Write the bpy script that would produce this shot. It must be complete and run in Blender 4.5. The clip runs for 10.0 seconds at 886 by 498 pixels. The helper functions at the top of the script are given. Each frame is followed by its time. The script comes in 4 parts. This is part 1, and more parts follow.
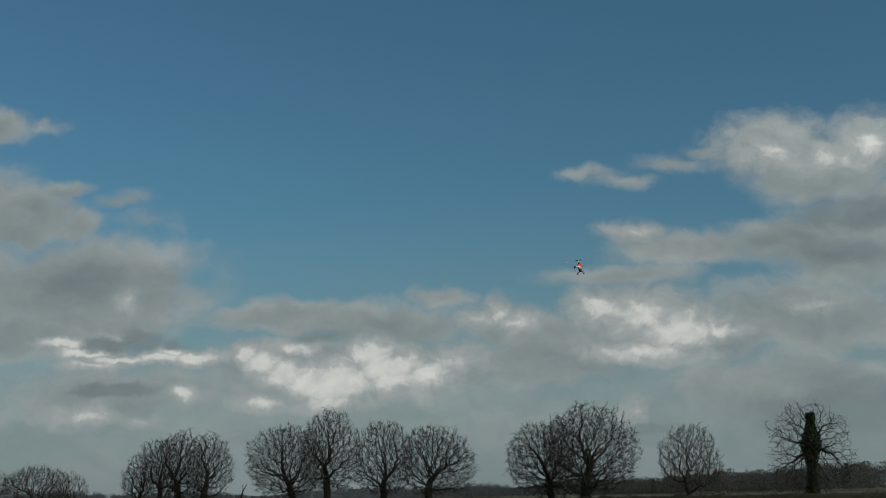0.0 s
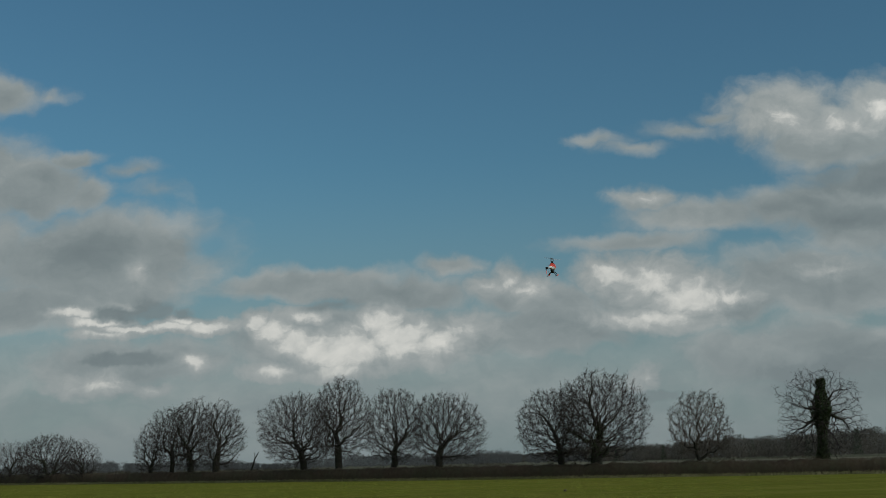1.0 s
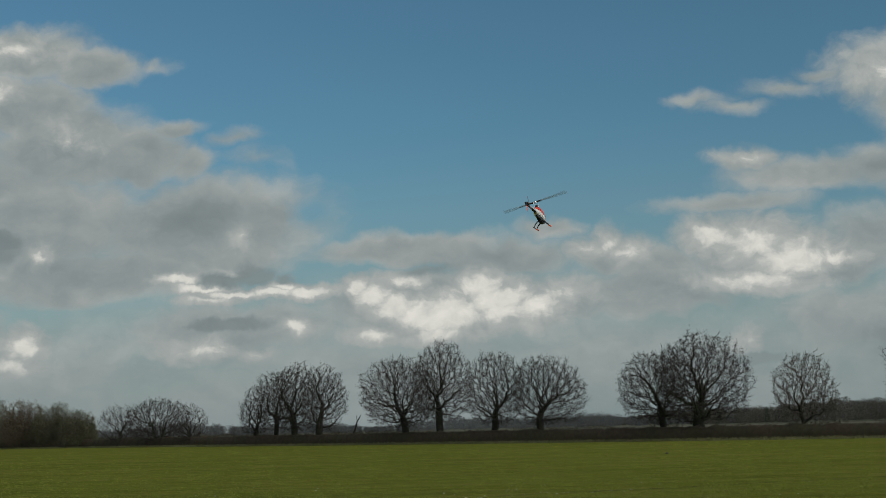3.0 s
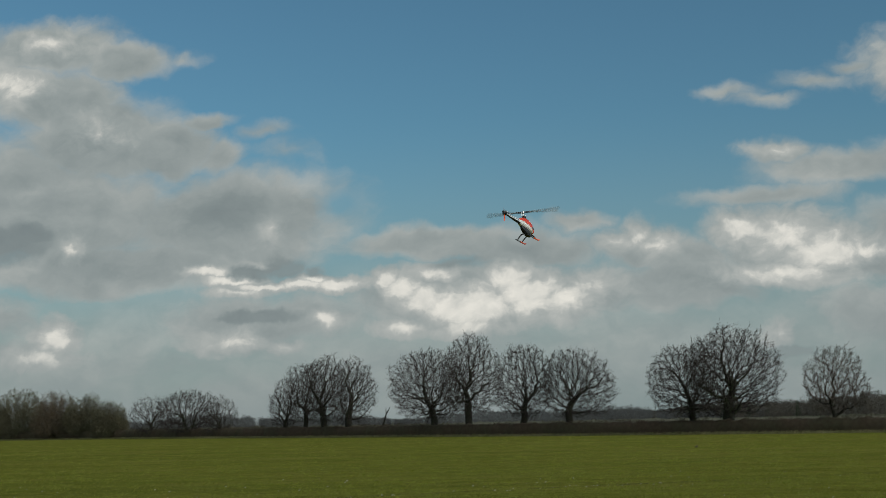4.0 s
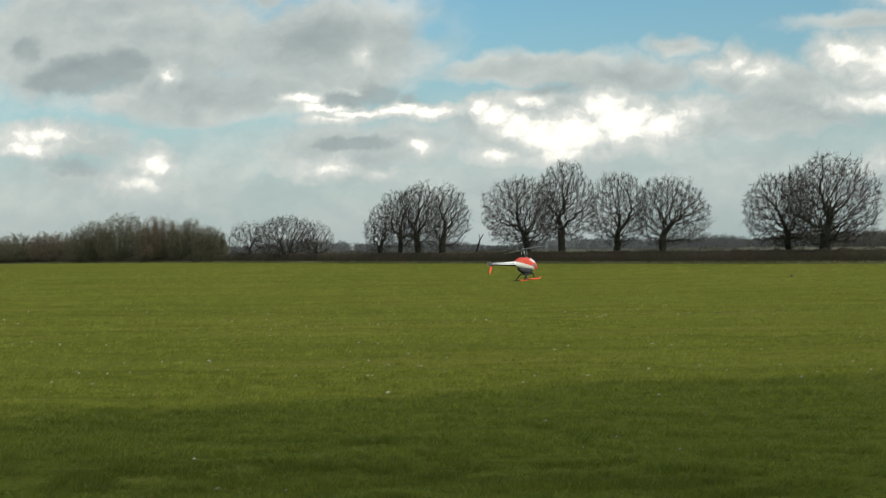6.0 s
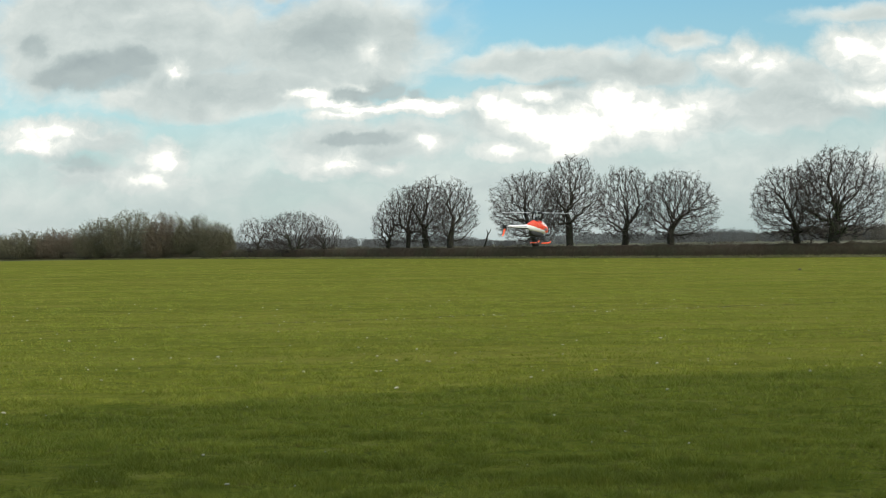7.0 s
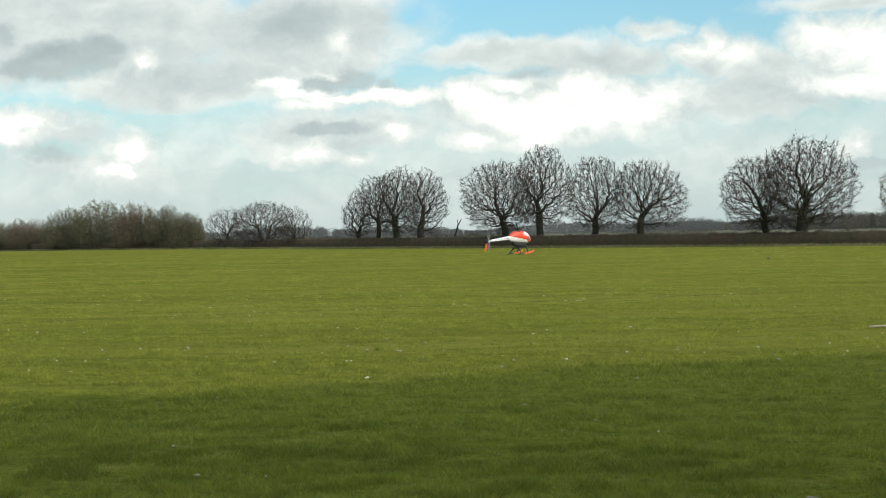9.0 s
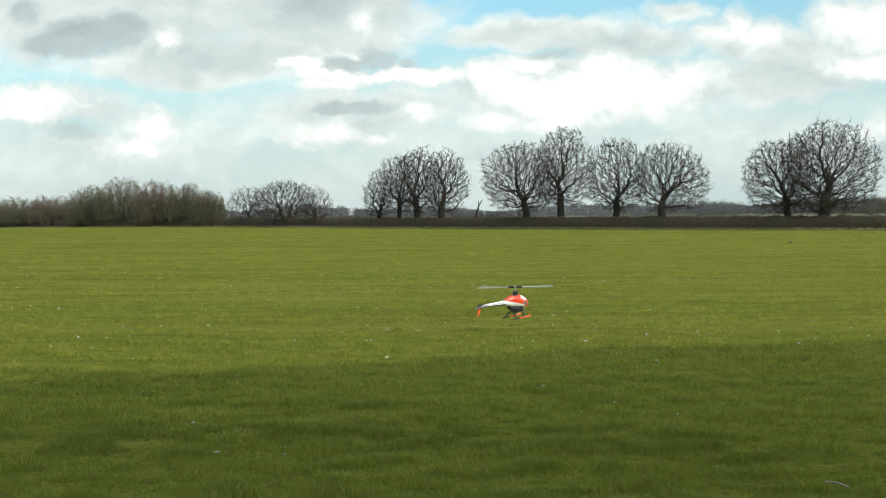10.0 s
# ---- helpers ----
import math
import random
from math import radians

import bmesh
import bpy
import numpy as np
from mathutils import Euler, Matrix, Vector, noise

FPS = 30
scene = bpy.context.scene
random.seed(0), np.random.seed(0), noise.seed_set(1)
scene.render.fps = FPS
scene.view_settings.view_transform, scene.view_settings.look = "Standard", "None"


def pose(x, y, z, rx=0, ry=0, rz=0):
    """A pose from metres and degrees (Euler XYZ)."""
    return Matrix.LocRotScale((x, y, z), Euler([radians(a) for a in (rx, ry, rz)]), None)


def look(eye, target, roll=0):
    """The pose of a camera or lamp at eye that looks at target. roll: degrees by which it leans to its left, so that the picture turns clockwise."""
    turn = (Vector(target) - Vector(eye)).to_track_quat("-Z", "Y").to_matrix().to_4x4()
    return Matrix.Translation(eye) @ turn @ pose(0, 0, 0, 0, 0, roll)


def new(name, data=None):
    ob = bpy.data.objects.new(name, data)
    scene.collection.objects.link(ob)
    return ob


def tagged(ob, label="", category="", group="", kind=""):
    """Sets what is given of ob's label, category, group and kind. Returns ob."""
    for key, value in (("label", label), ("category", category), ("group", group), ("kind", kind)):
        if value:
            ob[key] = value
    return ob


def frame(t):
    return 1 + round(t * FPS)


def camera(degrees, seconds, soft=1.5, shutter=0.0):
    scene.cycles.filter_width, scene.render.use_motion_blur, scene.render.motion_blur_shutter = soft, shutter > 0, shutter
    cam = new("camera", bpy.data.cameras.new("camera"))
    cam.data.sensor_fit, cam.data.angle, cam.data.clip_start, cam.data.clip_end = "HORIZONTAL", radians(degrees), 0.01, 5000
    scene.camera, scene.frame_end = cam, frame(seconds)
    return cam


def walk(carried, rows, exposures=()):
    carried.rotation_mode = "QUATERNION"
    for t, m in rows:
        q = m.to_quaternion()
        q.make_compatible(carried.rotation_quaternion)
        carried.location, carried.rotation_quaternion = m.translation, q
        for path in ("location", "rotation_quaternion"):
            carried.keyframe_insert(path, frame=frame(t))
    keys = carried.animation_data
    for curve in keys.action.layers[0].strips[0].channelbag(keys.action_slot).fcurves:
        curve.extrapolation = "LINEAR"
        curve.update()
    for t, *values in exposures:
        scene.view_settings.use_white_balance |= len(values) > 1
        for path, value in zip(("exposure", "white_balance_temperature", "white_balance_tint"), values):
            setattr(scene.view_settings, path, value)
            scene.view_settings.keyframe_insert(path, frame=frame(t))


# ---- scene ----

# ---------------------------------------------------------------- camera
EYE = 1.65
cam = camera(37.0, 10.0, 0.8, 0.5)
# seconds, yaw, pitch, roll
TURNS = [
    (0.0, 0.000, 10.545, 1.100),
    (0.5, -0.140, 9.752, 1.124),
    (1.0, 0.465, 9.168, 1.325),
    (1.5, 1.425, 8.066, 1.240),
    (2.0, 2.649, 7.432, 1.537),
    (2.5, 4.015, 7.511, 1.347),
    (2.7, 4.400, 7.680, 1.350),
    (3.8, 5.630, 7.670, 1.200),
    (4.0, 6.020, 7.402, 1.162),
    (4.5, 7.047, 6.505, 1.317),
    (5.0, 7.884, 5.320, 1.068),
    (5.5, 8.998, 2.455, 0.853),
    (6.0, 10.039, 0.001, 0.670),
    (6.2, 10.410, -0.460, 0.550),
    (7.3, 10.180, -0.030, 1.100),
    (7.5, 9.860, 0.041, 1.113),
    (8.0, 9.373, -0.225, 1.226),
    (8.5, 8.826, -0.482, 1.031),
    (9.0, 9.102, -0.666, 1.020),
    (9.5, 9.542, -1.021, 0.823),
    (10.0, 9.996, -1.500, 0.462),
]
walk(cam, [(t, pose(0, 0, EYE, 90 + p, r, y)) for t, y, p, r in TURNS],
     [(0.0, -0.42, 6300, 8), (0.5, -0.42, 6300, 8), (1.0, -0.36, 6350, 9), (1.5, -0.32, 6400, 9), (2.0, -0.26, 6500, 10), (2.5, -0.2, 6550, 10), (4.0, -0.08, 6600, 10),
      (4.5, 0.0, 6650, 10), (5.0, 0.15, 6700, 10), (5.5, 0.4, 6750, 10), (6.0, 0.65, 6750, 10), (7.5, 1.03, 6750, 10), (8.5, 1.08, 6750, 10), (10.0, 1.22, 6700, 10)])

# ---------------------------------------------------------------- sun and sky
SUN_EL, SUN_AZ = 27.0, 122.0          # degrees; azimuth clockwise from +y
sun = new("sun", bpy.data.lights.new("sun", "SUN"))
sun.data.energy, sun.data.angle, sun.data.color = 1.1, radians(0.6), (1.0, 0.94, 0.84)
sun_from = Vector((math.sin(radians(SUN_AZ)) * math.cos(radians(SUN_EL)), math.cos(radians(SUN_AZ)) * math.cos(radians(SUN_EL)), math.sin(radians(SUN_EL))))
sun.matrix_world = look(sun_from * 100, (0, 0, 0))


class Nodes:
    """A short way to write node trees."""

    def __init__(self, tree):
        self.tree = tree
        self.tree.nodes.clear()

    def add(self, kind, inputs=None, **settings):
        n = self.tree.nodes.new(kind)
        if "operation" in settings:
            n.operation = settings["operation"]
        if "data_type" in settings:
            n.data_type, n.blend_type = settings["data_type"], settings["blend_type"]
        for k, v in (inputs or {}).items():
            self.put(n.inputs[k], v)
        return n

    def put(self, socket, v):
        if isinstance(v, bpy.types.NodeSocket):
            self.tree.links.new(v, socket)
        else:
            socket.default_value = v

    def math(self, op, a, b=0.0, c=0.0, clamp=False):
        n = self.add("ShaderNodeMath", {0: a, 1: b, 2: c}, operation=op)
        n.use_clamp = clamp
        return n.outputs[0]

    def vec(self, op, a, b=(0, 0, 0)):
        n = self.add("ShaderNodeVectorMath", {0: a, 1: b}, operation=op)
        return n.outputs["Value"] if op == "LENGTH" else n.outputs[0]

    def noise(self, v, scale, detail=4.0, rough=0.55, color=False):
        n = self.add("ShaderNodeTexNoise", {"Vector": v, "Scale": scale, "Detail": detail, "Roughness": rough})
        return n.outputs[1 if color else 0]

    def ramp(self, v, lo, hi, a=0.0, b=1.0, smooth=True):
        n = self.add("ShaderNodeMapRange", {"Value": v, "From Min": lo, "From Max": hi, "To Min": a, "To Max": b})
        n.interpolation_type = "SMOOTHSTEP" if smooth else "LINEAR"
        return n.outputs[0]

    def mix(self, f, a, b, blend="MIX"):
        n = self.add("ShaderNodeMix", data_type="RGBA", blend_type=blend)
        self.put(n.inputs[0], f)
        self.put(n.inputs[6], a if isinstance(a, bpy.types.NodeSocket) else (*a, 1))
        self.put(n.inputs[7], b if isinstance(b, bpy.types.NodeSocket) else (*b, 1))
        return n.outputs[2]


def make_sky():
    world = bpy.data.worlds.new("sky")
    scene.world = world
    world.use_nodes = True
    n = Nodes(world.node_tree)
    way = n.add("ShaderNodeTexCoord").outputs["Generated"]
    sky = n.add("ShaderNodeTexSky")
    sky.sky_type, sky.sun_disc, sky.sun_elevation, sky.sun_rotation = "NISHITA", False, radians(SUN_EL), radians(SUN_AZ)
    sky.air_density, sky.dust_density, sky.ozone_density = 1.0, 1.2, 1.5
    blue = n.vec("MULTIPLY", sky.outputs[0], (SKY_R, SKY_G, SKY_B))
    s = n.add("ShaderNodeSeparateXYZ", {0: way})
    y = n.math("MAXIMUM", s.outputs[1], 0.25)
    u, v = n.math("DIVIDE", s.outputs[0], y), n.math("DIVIDE", s.outputs[2], y)
    flat = n.add("ShaderNodeCombineXYZ", {0: u, 1: v, 2: 0.0}).outputs[0]
    # billows: the flat sky plane is pushed about by noise at several sizes
    big = n.vec("SUBTRACT", n.noise(flat, 14, 3, 0.5, True), (0.5, 0.5, 0.5))
    fine = n.vec("SUBTRACT", n.noise(flat, 44, 6, 0.55, True), (0.5, 0.5, 0.5))
    p = n.vec("ADD", flat, n.vec("ADD", n.vec("MULTIPLY", big, (0.034, 0.022, 0)), n.vec("MULTIPLY", fine, (0.022, 0.017, 0))))

    small = n.vec("SUBTRACT", n.noise(flat, 120, 4, 0.55, True), (0.5, 0.5, 0.5))
    q = n.vec("ADD", flat, n.vec("ADD", n.vec("MULTIPLY", fine, (0.020, 0.014, 0)), n.vec("MULTIPLY", small, (0.006, 0.005, 0))))

    def blobs(rows, at, swell=1.0):
        """How deep a direction lies inside the largest of some ovals: 1 at a middle, 0 at a rim, less outside."""
        total = None
        for cu, cv, ru, rv, k in rows:
            off = n.vec("MULTIPLY", n.vec("SUBTRACT", at, (cu, cv, 0)), (1 / ru / swell, 1 / rv / swell, 0))
            d = n.math("MULTIPLY", n.math("SUBTRACT", 1.0, n.vec("LENGTH", off)), k)
            total = d if total is None else n.math("MAXIMUM", total, d)
        return total

    # a direction: slope east, slope up, half width, half height, weight
    sheets = [(-0.452, 0.174, 0.168, 0.0677, 0.9), (-0.266, 0.157, 0.104, 0.0461, 0.95), (-0.359, 0.123, 0.14, 0.0245, 0.9), (-0.469, 0.084, 0.077, 0.0204, 0.5), (-0.245, 0.081, 0.099, 0.0241, 0.75), (-0.455, 0.057, 0.096, 0.0158, 0.45), (-0.42, 0.303, 0.067, 0.0211, 0.95), (-0.353, 0.292, 0.042, 0.0167, 0.85), (-0.312, 0.292, 0.014, 0.0056, 0.3), (-0.414, 0.261, 0.061, 0.0279, 1), (-0.376, 0.226, 0.079, 0.0413, 1), (-0.316, 0.219, 0.041, 0.0273, 0.9), (-0.286, 0.24, 0.018, 0.0082, 0.6), (-0.279, 0.211, 0.023, 0.0158, 0.65), (-0.243, 0.228, 0.014, 0.0041, 0.22), (-0.225, 0.21, 0.018, 0.0063, 0.16), (-0.252, 0.173, 0.05, 0.0125, 0.7), (-0.207, 0.169, 0.031, 0.0116, 0.7)]
    sheets += [(-0.107, 0.136, 0.077, 0.0147, 0.85), (-0.034, 0.126, 0.06, 0.0147, 0.8), (0.001, 0.147, 0.026, 0.0078, 0.5), (0.044, 0.127, 0.03, 0.0156, 0.9), (-0.06, 0.092, 0.141, 0.0256, 0.95), (0.077, 0.098, 0.077, 0.0257, 0.8), (0.078, 0.12, 0.047, 0.0147, 0.75), (0.151, 0.123, 0.056, 0.0259, 0.95), (0.202, 0.113, 0.064, 0.0172, 0.9)]
    sheets += [(0.154, 0.195, 0.024, 0.0097, 0.7), (0.197, 0.183, 0.061, 0.015, 0.75), (0.14, 0.164, 0.052, 0.0079, 0.5), (0.271, 0.186, 0.056, 0.0199, 0.8), (0.314, 0.181, 0.061, 0.0353, 0.9), (0.117, 0.245, 0.018, 0.0054, 0.3), (0.139, 0.238, 0.018, 0.0045, 0.24), (0.183, 0.252, 0.026, 0.0068, 0.3), (0.208, 0.262, 0.018, 0.0054, 0.33), (0.263, 0.255, 0.031, 0.0217, 0.9), (0.297, 0.239, 0.057, 0.0248, 1), (0.34, 0.258, 0.026, 0.0227, 1), (0.289, 0.129, 0.095, 0.0303, 0.95), (0.264, 0.073, 0.111, 0.0297, 0.8), (0.342, 0.198, 0.035, 0.0399, 1)]
    sunlit = [(-0.287, 0.118, 0.023, 0.0048, 1), (-0.269, 0.112, 0.023, 0.0048, 1), (-0.244, 0.106, 0.027, 0.0039, 1), (-0.213, 0.106, 0.024, 0.0044, 1), (-0.184, 0.106, 0.022, 0.0052, 1), (-0.249, 0.122, 0.016, 0.0031, 0.91), (-0.204, 0.111, 0.013, 0.0039, 0.96), (-0.263, 0.102, 0.023, 0.0039, 0.66), (-0.507, 0.096, 0.044, 0.0082, 0.71), (-0.517, 0.085, 0.029, 0.0073, 0.66), (-0.409, 0.07, 0.019, 0.0135, 0.78), (-0.424, 0.054, 0.036, 0.009, 0.66), (-0.266, 0.064, 0.032, 0.0088, 0.66), (-0.228, 0.059, 0.018, 0.0061, 0.51), (-0.194, 0.08, 0.014, 0.0078, 0.81), (-0.135, 0.071, 0.022, 0.0064, 0.66), (-0.239, 0.153, 0.013, 0.014, 0.58), (-0.398, 0.14, 0.01, 0.009, 0.56)]
    sunlit += [(-0.146, 0.108, 0.01, 0.0078, 1), (-0.134, 0.101, 0.016, 0.0112, 1), (-0.119, 0.093, 0.019, 0.0129, 1), (-0.1, 0.085, 0.024, 0.0154, 1), (-0.078, 0.086, 0.032, 0.0204, 1), (-0.051, 0.104, 0.019, 0.0161, 1), (-0.038, 0.093, 0.029, 0.019, 1), (-0.015, 0.09, 0.029, 0.016, 0.86), (-0.087, 0.07, 0.026, 0.0077, 0.86), (-0.112, 0.111, 0.026, 0.0069, 0.76), (0.014, 0.098, 0.025, 0.0105, 0.56), (0.046, 0.136, 0.009, 0.0083, 0.81), (0.058, 0.129, 0.016, 0.0083, 0.71), (0.031, 0.13, 0.016, 0.0075, 0.56), (0.147, 0.059, 0.011, 0.0074, 0.51)]
    sunlit += [(0.122, 0.138, 0.019, 0.0122, 0.91), (0.151, 0.131, 0.034, 0.0173, 0.91), (0.181, 0.12, 0.041, 0.0164, 0.86), (0.154, 0.104, 0.051, 0.0094, 0.76), (0.215, 0.119, 0.019, 0.0069, 0.76), (0.044, 0.135, 0.011, 0.0095, 0.66), (-0.053, 0.107, 0.015, 0.0094, 0.76), (-0.24, 0.154, 0.012, 0.0113, 0.56), (0.263, 0.26, 0.029, 0.0172, 0.66), (0.3, 0.252, 0.035, 0.0127, 0.58), (0.338, 0.263, 0.022, 0.0164, 0.66), (0.29, 0.137, 0.026, 0.0078, 0.51), (0.15, 0.197, 0.015, 0.0053, 0.51), (-0.443, 0.271, 0.026, 0.0159, 0.71), (-0.462, 0.277, 0.029, 0.0187, 0.66), (-0.42, 0.307, 0.038, 0.0113, 0.56), (-0.376, 0.233, 0.023, 0.0138, 0.46)]
    shaded = [(-0.462, 0.143, 0.046, 0.0154, 1), (-0.496, 0.139, 0.024, 0.01, 0.9), (-0.433, 0.153, 0.021, 0.0099, 0.8), (-0.52, 0.166, 0.015, 0.01, 0.6), (-0.261, 0.082, 0.02, 0.0057, 0.75), (-0.236, 0.083, 0.02, 0.0061, 0.75), (-0.255, 0.118, 0.018, 0.0057, 0.8), (-0.226, 0.12, 0.02, 0.0074, 0.75), (-0.204, 0.118, 0.013, 0.0052, 0.5), (-0.478, 0.071, 0.027, 0.0073, 0.5), (0.155, 0.046, 0.022, 0.0049, 0.8), (-0.279, 0.166, 0.05, 0.0176, 0.3), (-0.091, 0.119, 0.026, 0.006, 0.35), (0.321, 0.209, 0.052, 0.0116, 0.7), (0.305, 0.176, 0.048, 0.0088, 0.35), (0.296, 0.052, 0.076, 0.0252, 0.6)]
    gaps = [(-0.392, 0.091, 0.047, 0.0152, 0.8), (-0.169, 0.11, 0.013, 0.0086, 0.8), (-0.469, 0.073, 0.029, 0.0073, 0.4), (0.115, 0.079, 0.024, 0.0107, 0.5), (-0.181, 0.17, 0.026, 0.0173, 0.6), (-0.341, 0.062, 0.028, 0.0107, 0.3), (0.143, 0.052, 0.038, 0.0109, 0.4), (0.1, 0.15, 0.026, 0.0061, 0.4)]
    wisps = n.noise(n.vec("MULTIPLY", p, (1, 2.0, 1)), 9, 5, 0.5)
    texture = n.noise(n.vec("MULTIPLY", p, (1, 1.6, 1)), 17, 7, 0.55)
    shifted = n.noise(n.vec("MULTIPLY", n.vec("ADD", p, (-0.006, 0.012, 0)), (1, 1.6, 1)), 17, 7, 0.55)
    puffs = n.noise(n.vec("MULTIPLY", p, (1, 1.25, 1)), 62, 6, 0.58)
    grain = n.math("SUBTRACT", texture, 0.5)
    fluff = n.math("SUBTRACT", puffs, 0.5)
    deep = n.math("ADD", blobs(sheets, p), n.math("MULTIPLY", grain, 0.9))
    cover = n.ramp(deep, -0.26, 0.36)
    hole = n.ramp(n.math("ADD", blobs(gaps, p), n.math("MULTIPLY", grain, 0.7)), 0.0, 0.5)
    cover = n.math("MULTIPLY", cover, n.math("SUBTRACT", 1.0, n.math("MULTIPLY", hole, 0.9)))
    lit = n.math("ADD", blobs(sunlit, q, 1.35), n.math("ADD", n.math("MULTIPLY", fluff, 0.55), n.math("MULTIPLY", grain, 0.5)))
    bright = n.ramp(lit, -0.12, 0.66)
    dark = n.ramp(n.math("ADD", blobs(shaded, q, 1.15), n.math("ADD", n.math("MULTIPLY", fluff, 0.5), n.math("MULTIPLY", grain, 0.6))), -0.10, 0.40)
    cover = n.math("MAXIMUM", cover, n.math("MAXIMUM", n.ramp(lit, -0.45, 0.25), n.math("MULTIPLY", dark, 0.85)))
    # cloud all round the horizon and overhead, outside the stretch of sky above
    round_sky = n.noise(way, 3.2, 6, 0.6)
    aside = n.ramp(s.outputs[1], 0.75, 0.45)
    cover = n.math("MAXIMUM", cover, n.math("MULTIPLY", aside, n.ramp(round_sky, 0.40, 0.60)))
    veil = n.ramp(v, 0.15, 0.04, 0.0, 1.0)
    veiled = n.math("MULTIPLY", veil, n.ramp(wisps, 0.3, 0.6, 0.55, 1.0))
    cover = n.math("MAXIMUM", cover, n.math("MULTIPLY", veiled, 0.88))
    light = n.math("MULTIPLY", n.math("SUBTRACT", texture, shifted), 0.6)
    light = n.math("ADD", light, n.math("ADD", n.math("MULTIPLY", n.math("SUBTRACT", wisps, 0.5), 0.25), n.math("MULTIPLY", fluff, 0.10)))
    light = n.math("ADD", light, n.math("SUBTRACT", 0.57, n.math("MULTIPLY", n.ramp(deep, 0.0, 0.6), 0.14)))
    white = n.math("ADD", 0.72, n.math("ADD", n.math("MULTIPLY", fluff, 0.4), n.math("MULTIPLY", n.ramp(lit, 0.2, 0.8), 0.22)))
    light = n.math("ADD", n.math("MULTIPLY", light, n.math("SUBTRACT", 1.0, bright)), n.math("MULTIPLY", white, bright))
    light = n.math("SUBTRACT", light, n.math("MULTIPLY", dark, n.math("ADD", 0.25, n.math("MULTIPLY", bright, 0.25))), clamp=True)
    ramp = n.add("ShaderNodeValToRGB", {0: light})
    e = ramp.color_ramp.elements
    e[0].position, e[0].color = 0.0, (0.178, 0.217, 0.229, 1)
    e[1].position, e[1].color = 1.0, (0.80, 0.79, 0.73, 1)
    for at, c in ((0.3, (0.240, 0.285, 0.291, 1)), (0.5, (0.318, 0.362, 0.362, 1)), (0.72, (0.446, 0.474, 0.460, 1))):
        e.new(at).color = c
    colour = n.mix(n.ramp(v, 0.09, 0.0, 0.0, 0.8), ramp.outputs[0], (0.262, 0.310, 0.314))
    # clouds grow brighter towards the sun
    toward = n.add("ShaderNodeVectorMath", {0: way, 1: tuple(sun_from)}, operation="DOT_PRODUCT").outputs["Value"]
    glow = n.math("ADD", n.math("MULTIPLY", n.ramp(toward, -0.2, 1.0), 3.7), 1.0)
    colour = n.mix(1.0, colour, n.add("ShaderNodeCombineXYZ", {0: glow, 1: glow, 2: glow}).outputs[0], "MULTIPLY")
    blue = n.mix(n.ramp(v, 0.24, 0.02, 0, 0.75), blue, (0.228, 0.300, 0.312))
    final = n.mix(cover, blue, colour)
    below = n.ramp(s.outputs[2], -0.02, -0.004)
    final = n.mix(below, (0.05, 0.06, 0.03), final)
    bg = n.add("ShaderNodeBackground", {0: final, 1: 1.0})
    n.tree.links.new(bg.outputs[0], n.add("ShaderNodeOutputWorld").inputs[0])


SKY_R, SKY_G, SKY_B = 0.048, 0.077, 0.080
make_sky()


# ---------------------------------------------------------------- materials
def material(name, colour, rough=0.8, metal=0.0, vary=0.25, scale=8.0, fine=60.0, bump=0.2, other=None, gloss=0.5, depth=0.01):
    """Two-scale varied surface. other: a second colour in large patches."""
    m = bpy.data.materials.new(name)
    m.use_nodes = True
    n = Nodes(m.node_tree)
    at = n.add("ShaderNodeTexCoord").outputs["Object"]
    a = n.noise(at, scale, 3)
    b = n.noise(at, fine, 4)
    c = n.mix(n.ramp(a, 0.35, 0.65), colour, other or [x * (1 + vary) for x in colour])
    c = n.mix(n.ramp(b, 0.3, 0.7, 0.0, 0.6), c, [x * (1 - vary) for x in colour])
    bs = n.add("ShaderNodeBsdfPrincipled", {"Base Color": c, "Metallic": metal, "Roughness": n.ramp(b, 0.3, 0.7, rough * 0.9, min(1, rough * 1.1)),
                                            "Specular IOR Level": gloss})
    if bump:
        bp = n.add("ShaderNodeBump", {"Strength": bump, "Distance": depth, "Height": b})
        n.tree.links.new(bp.outputs[0], bs.inputs["Normal"])
    n.tree.links.new(bs.outputs[0], n.add("ShaderNodeOutputMaterial").inputs[0])
    return m


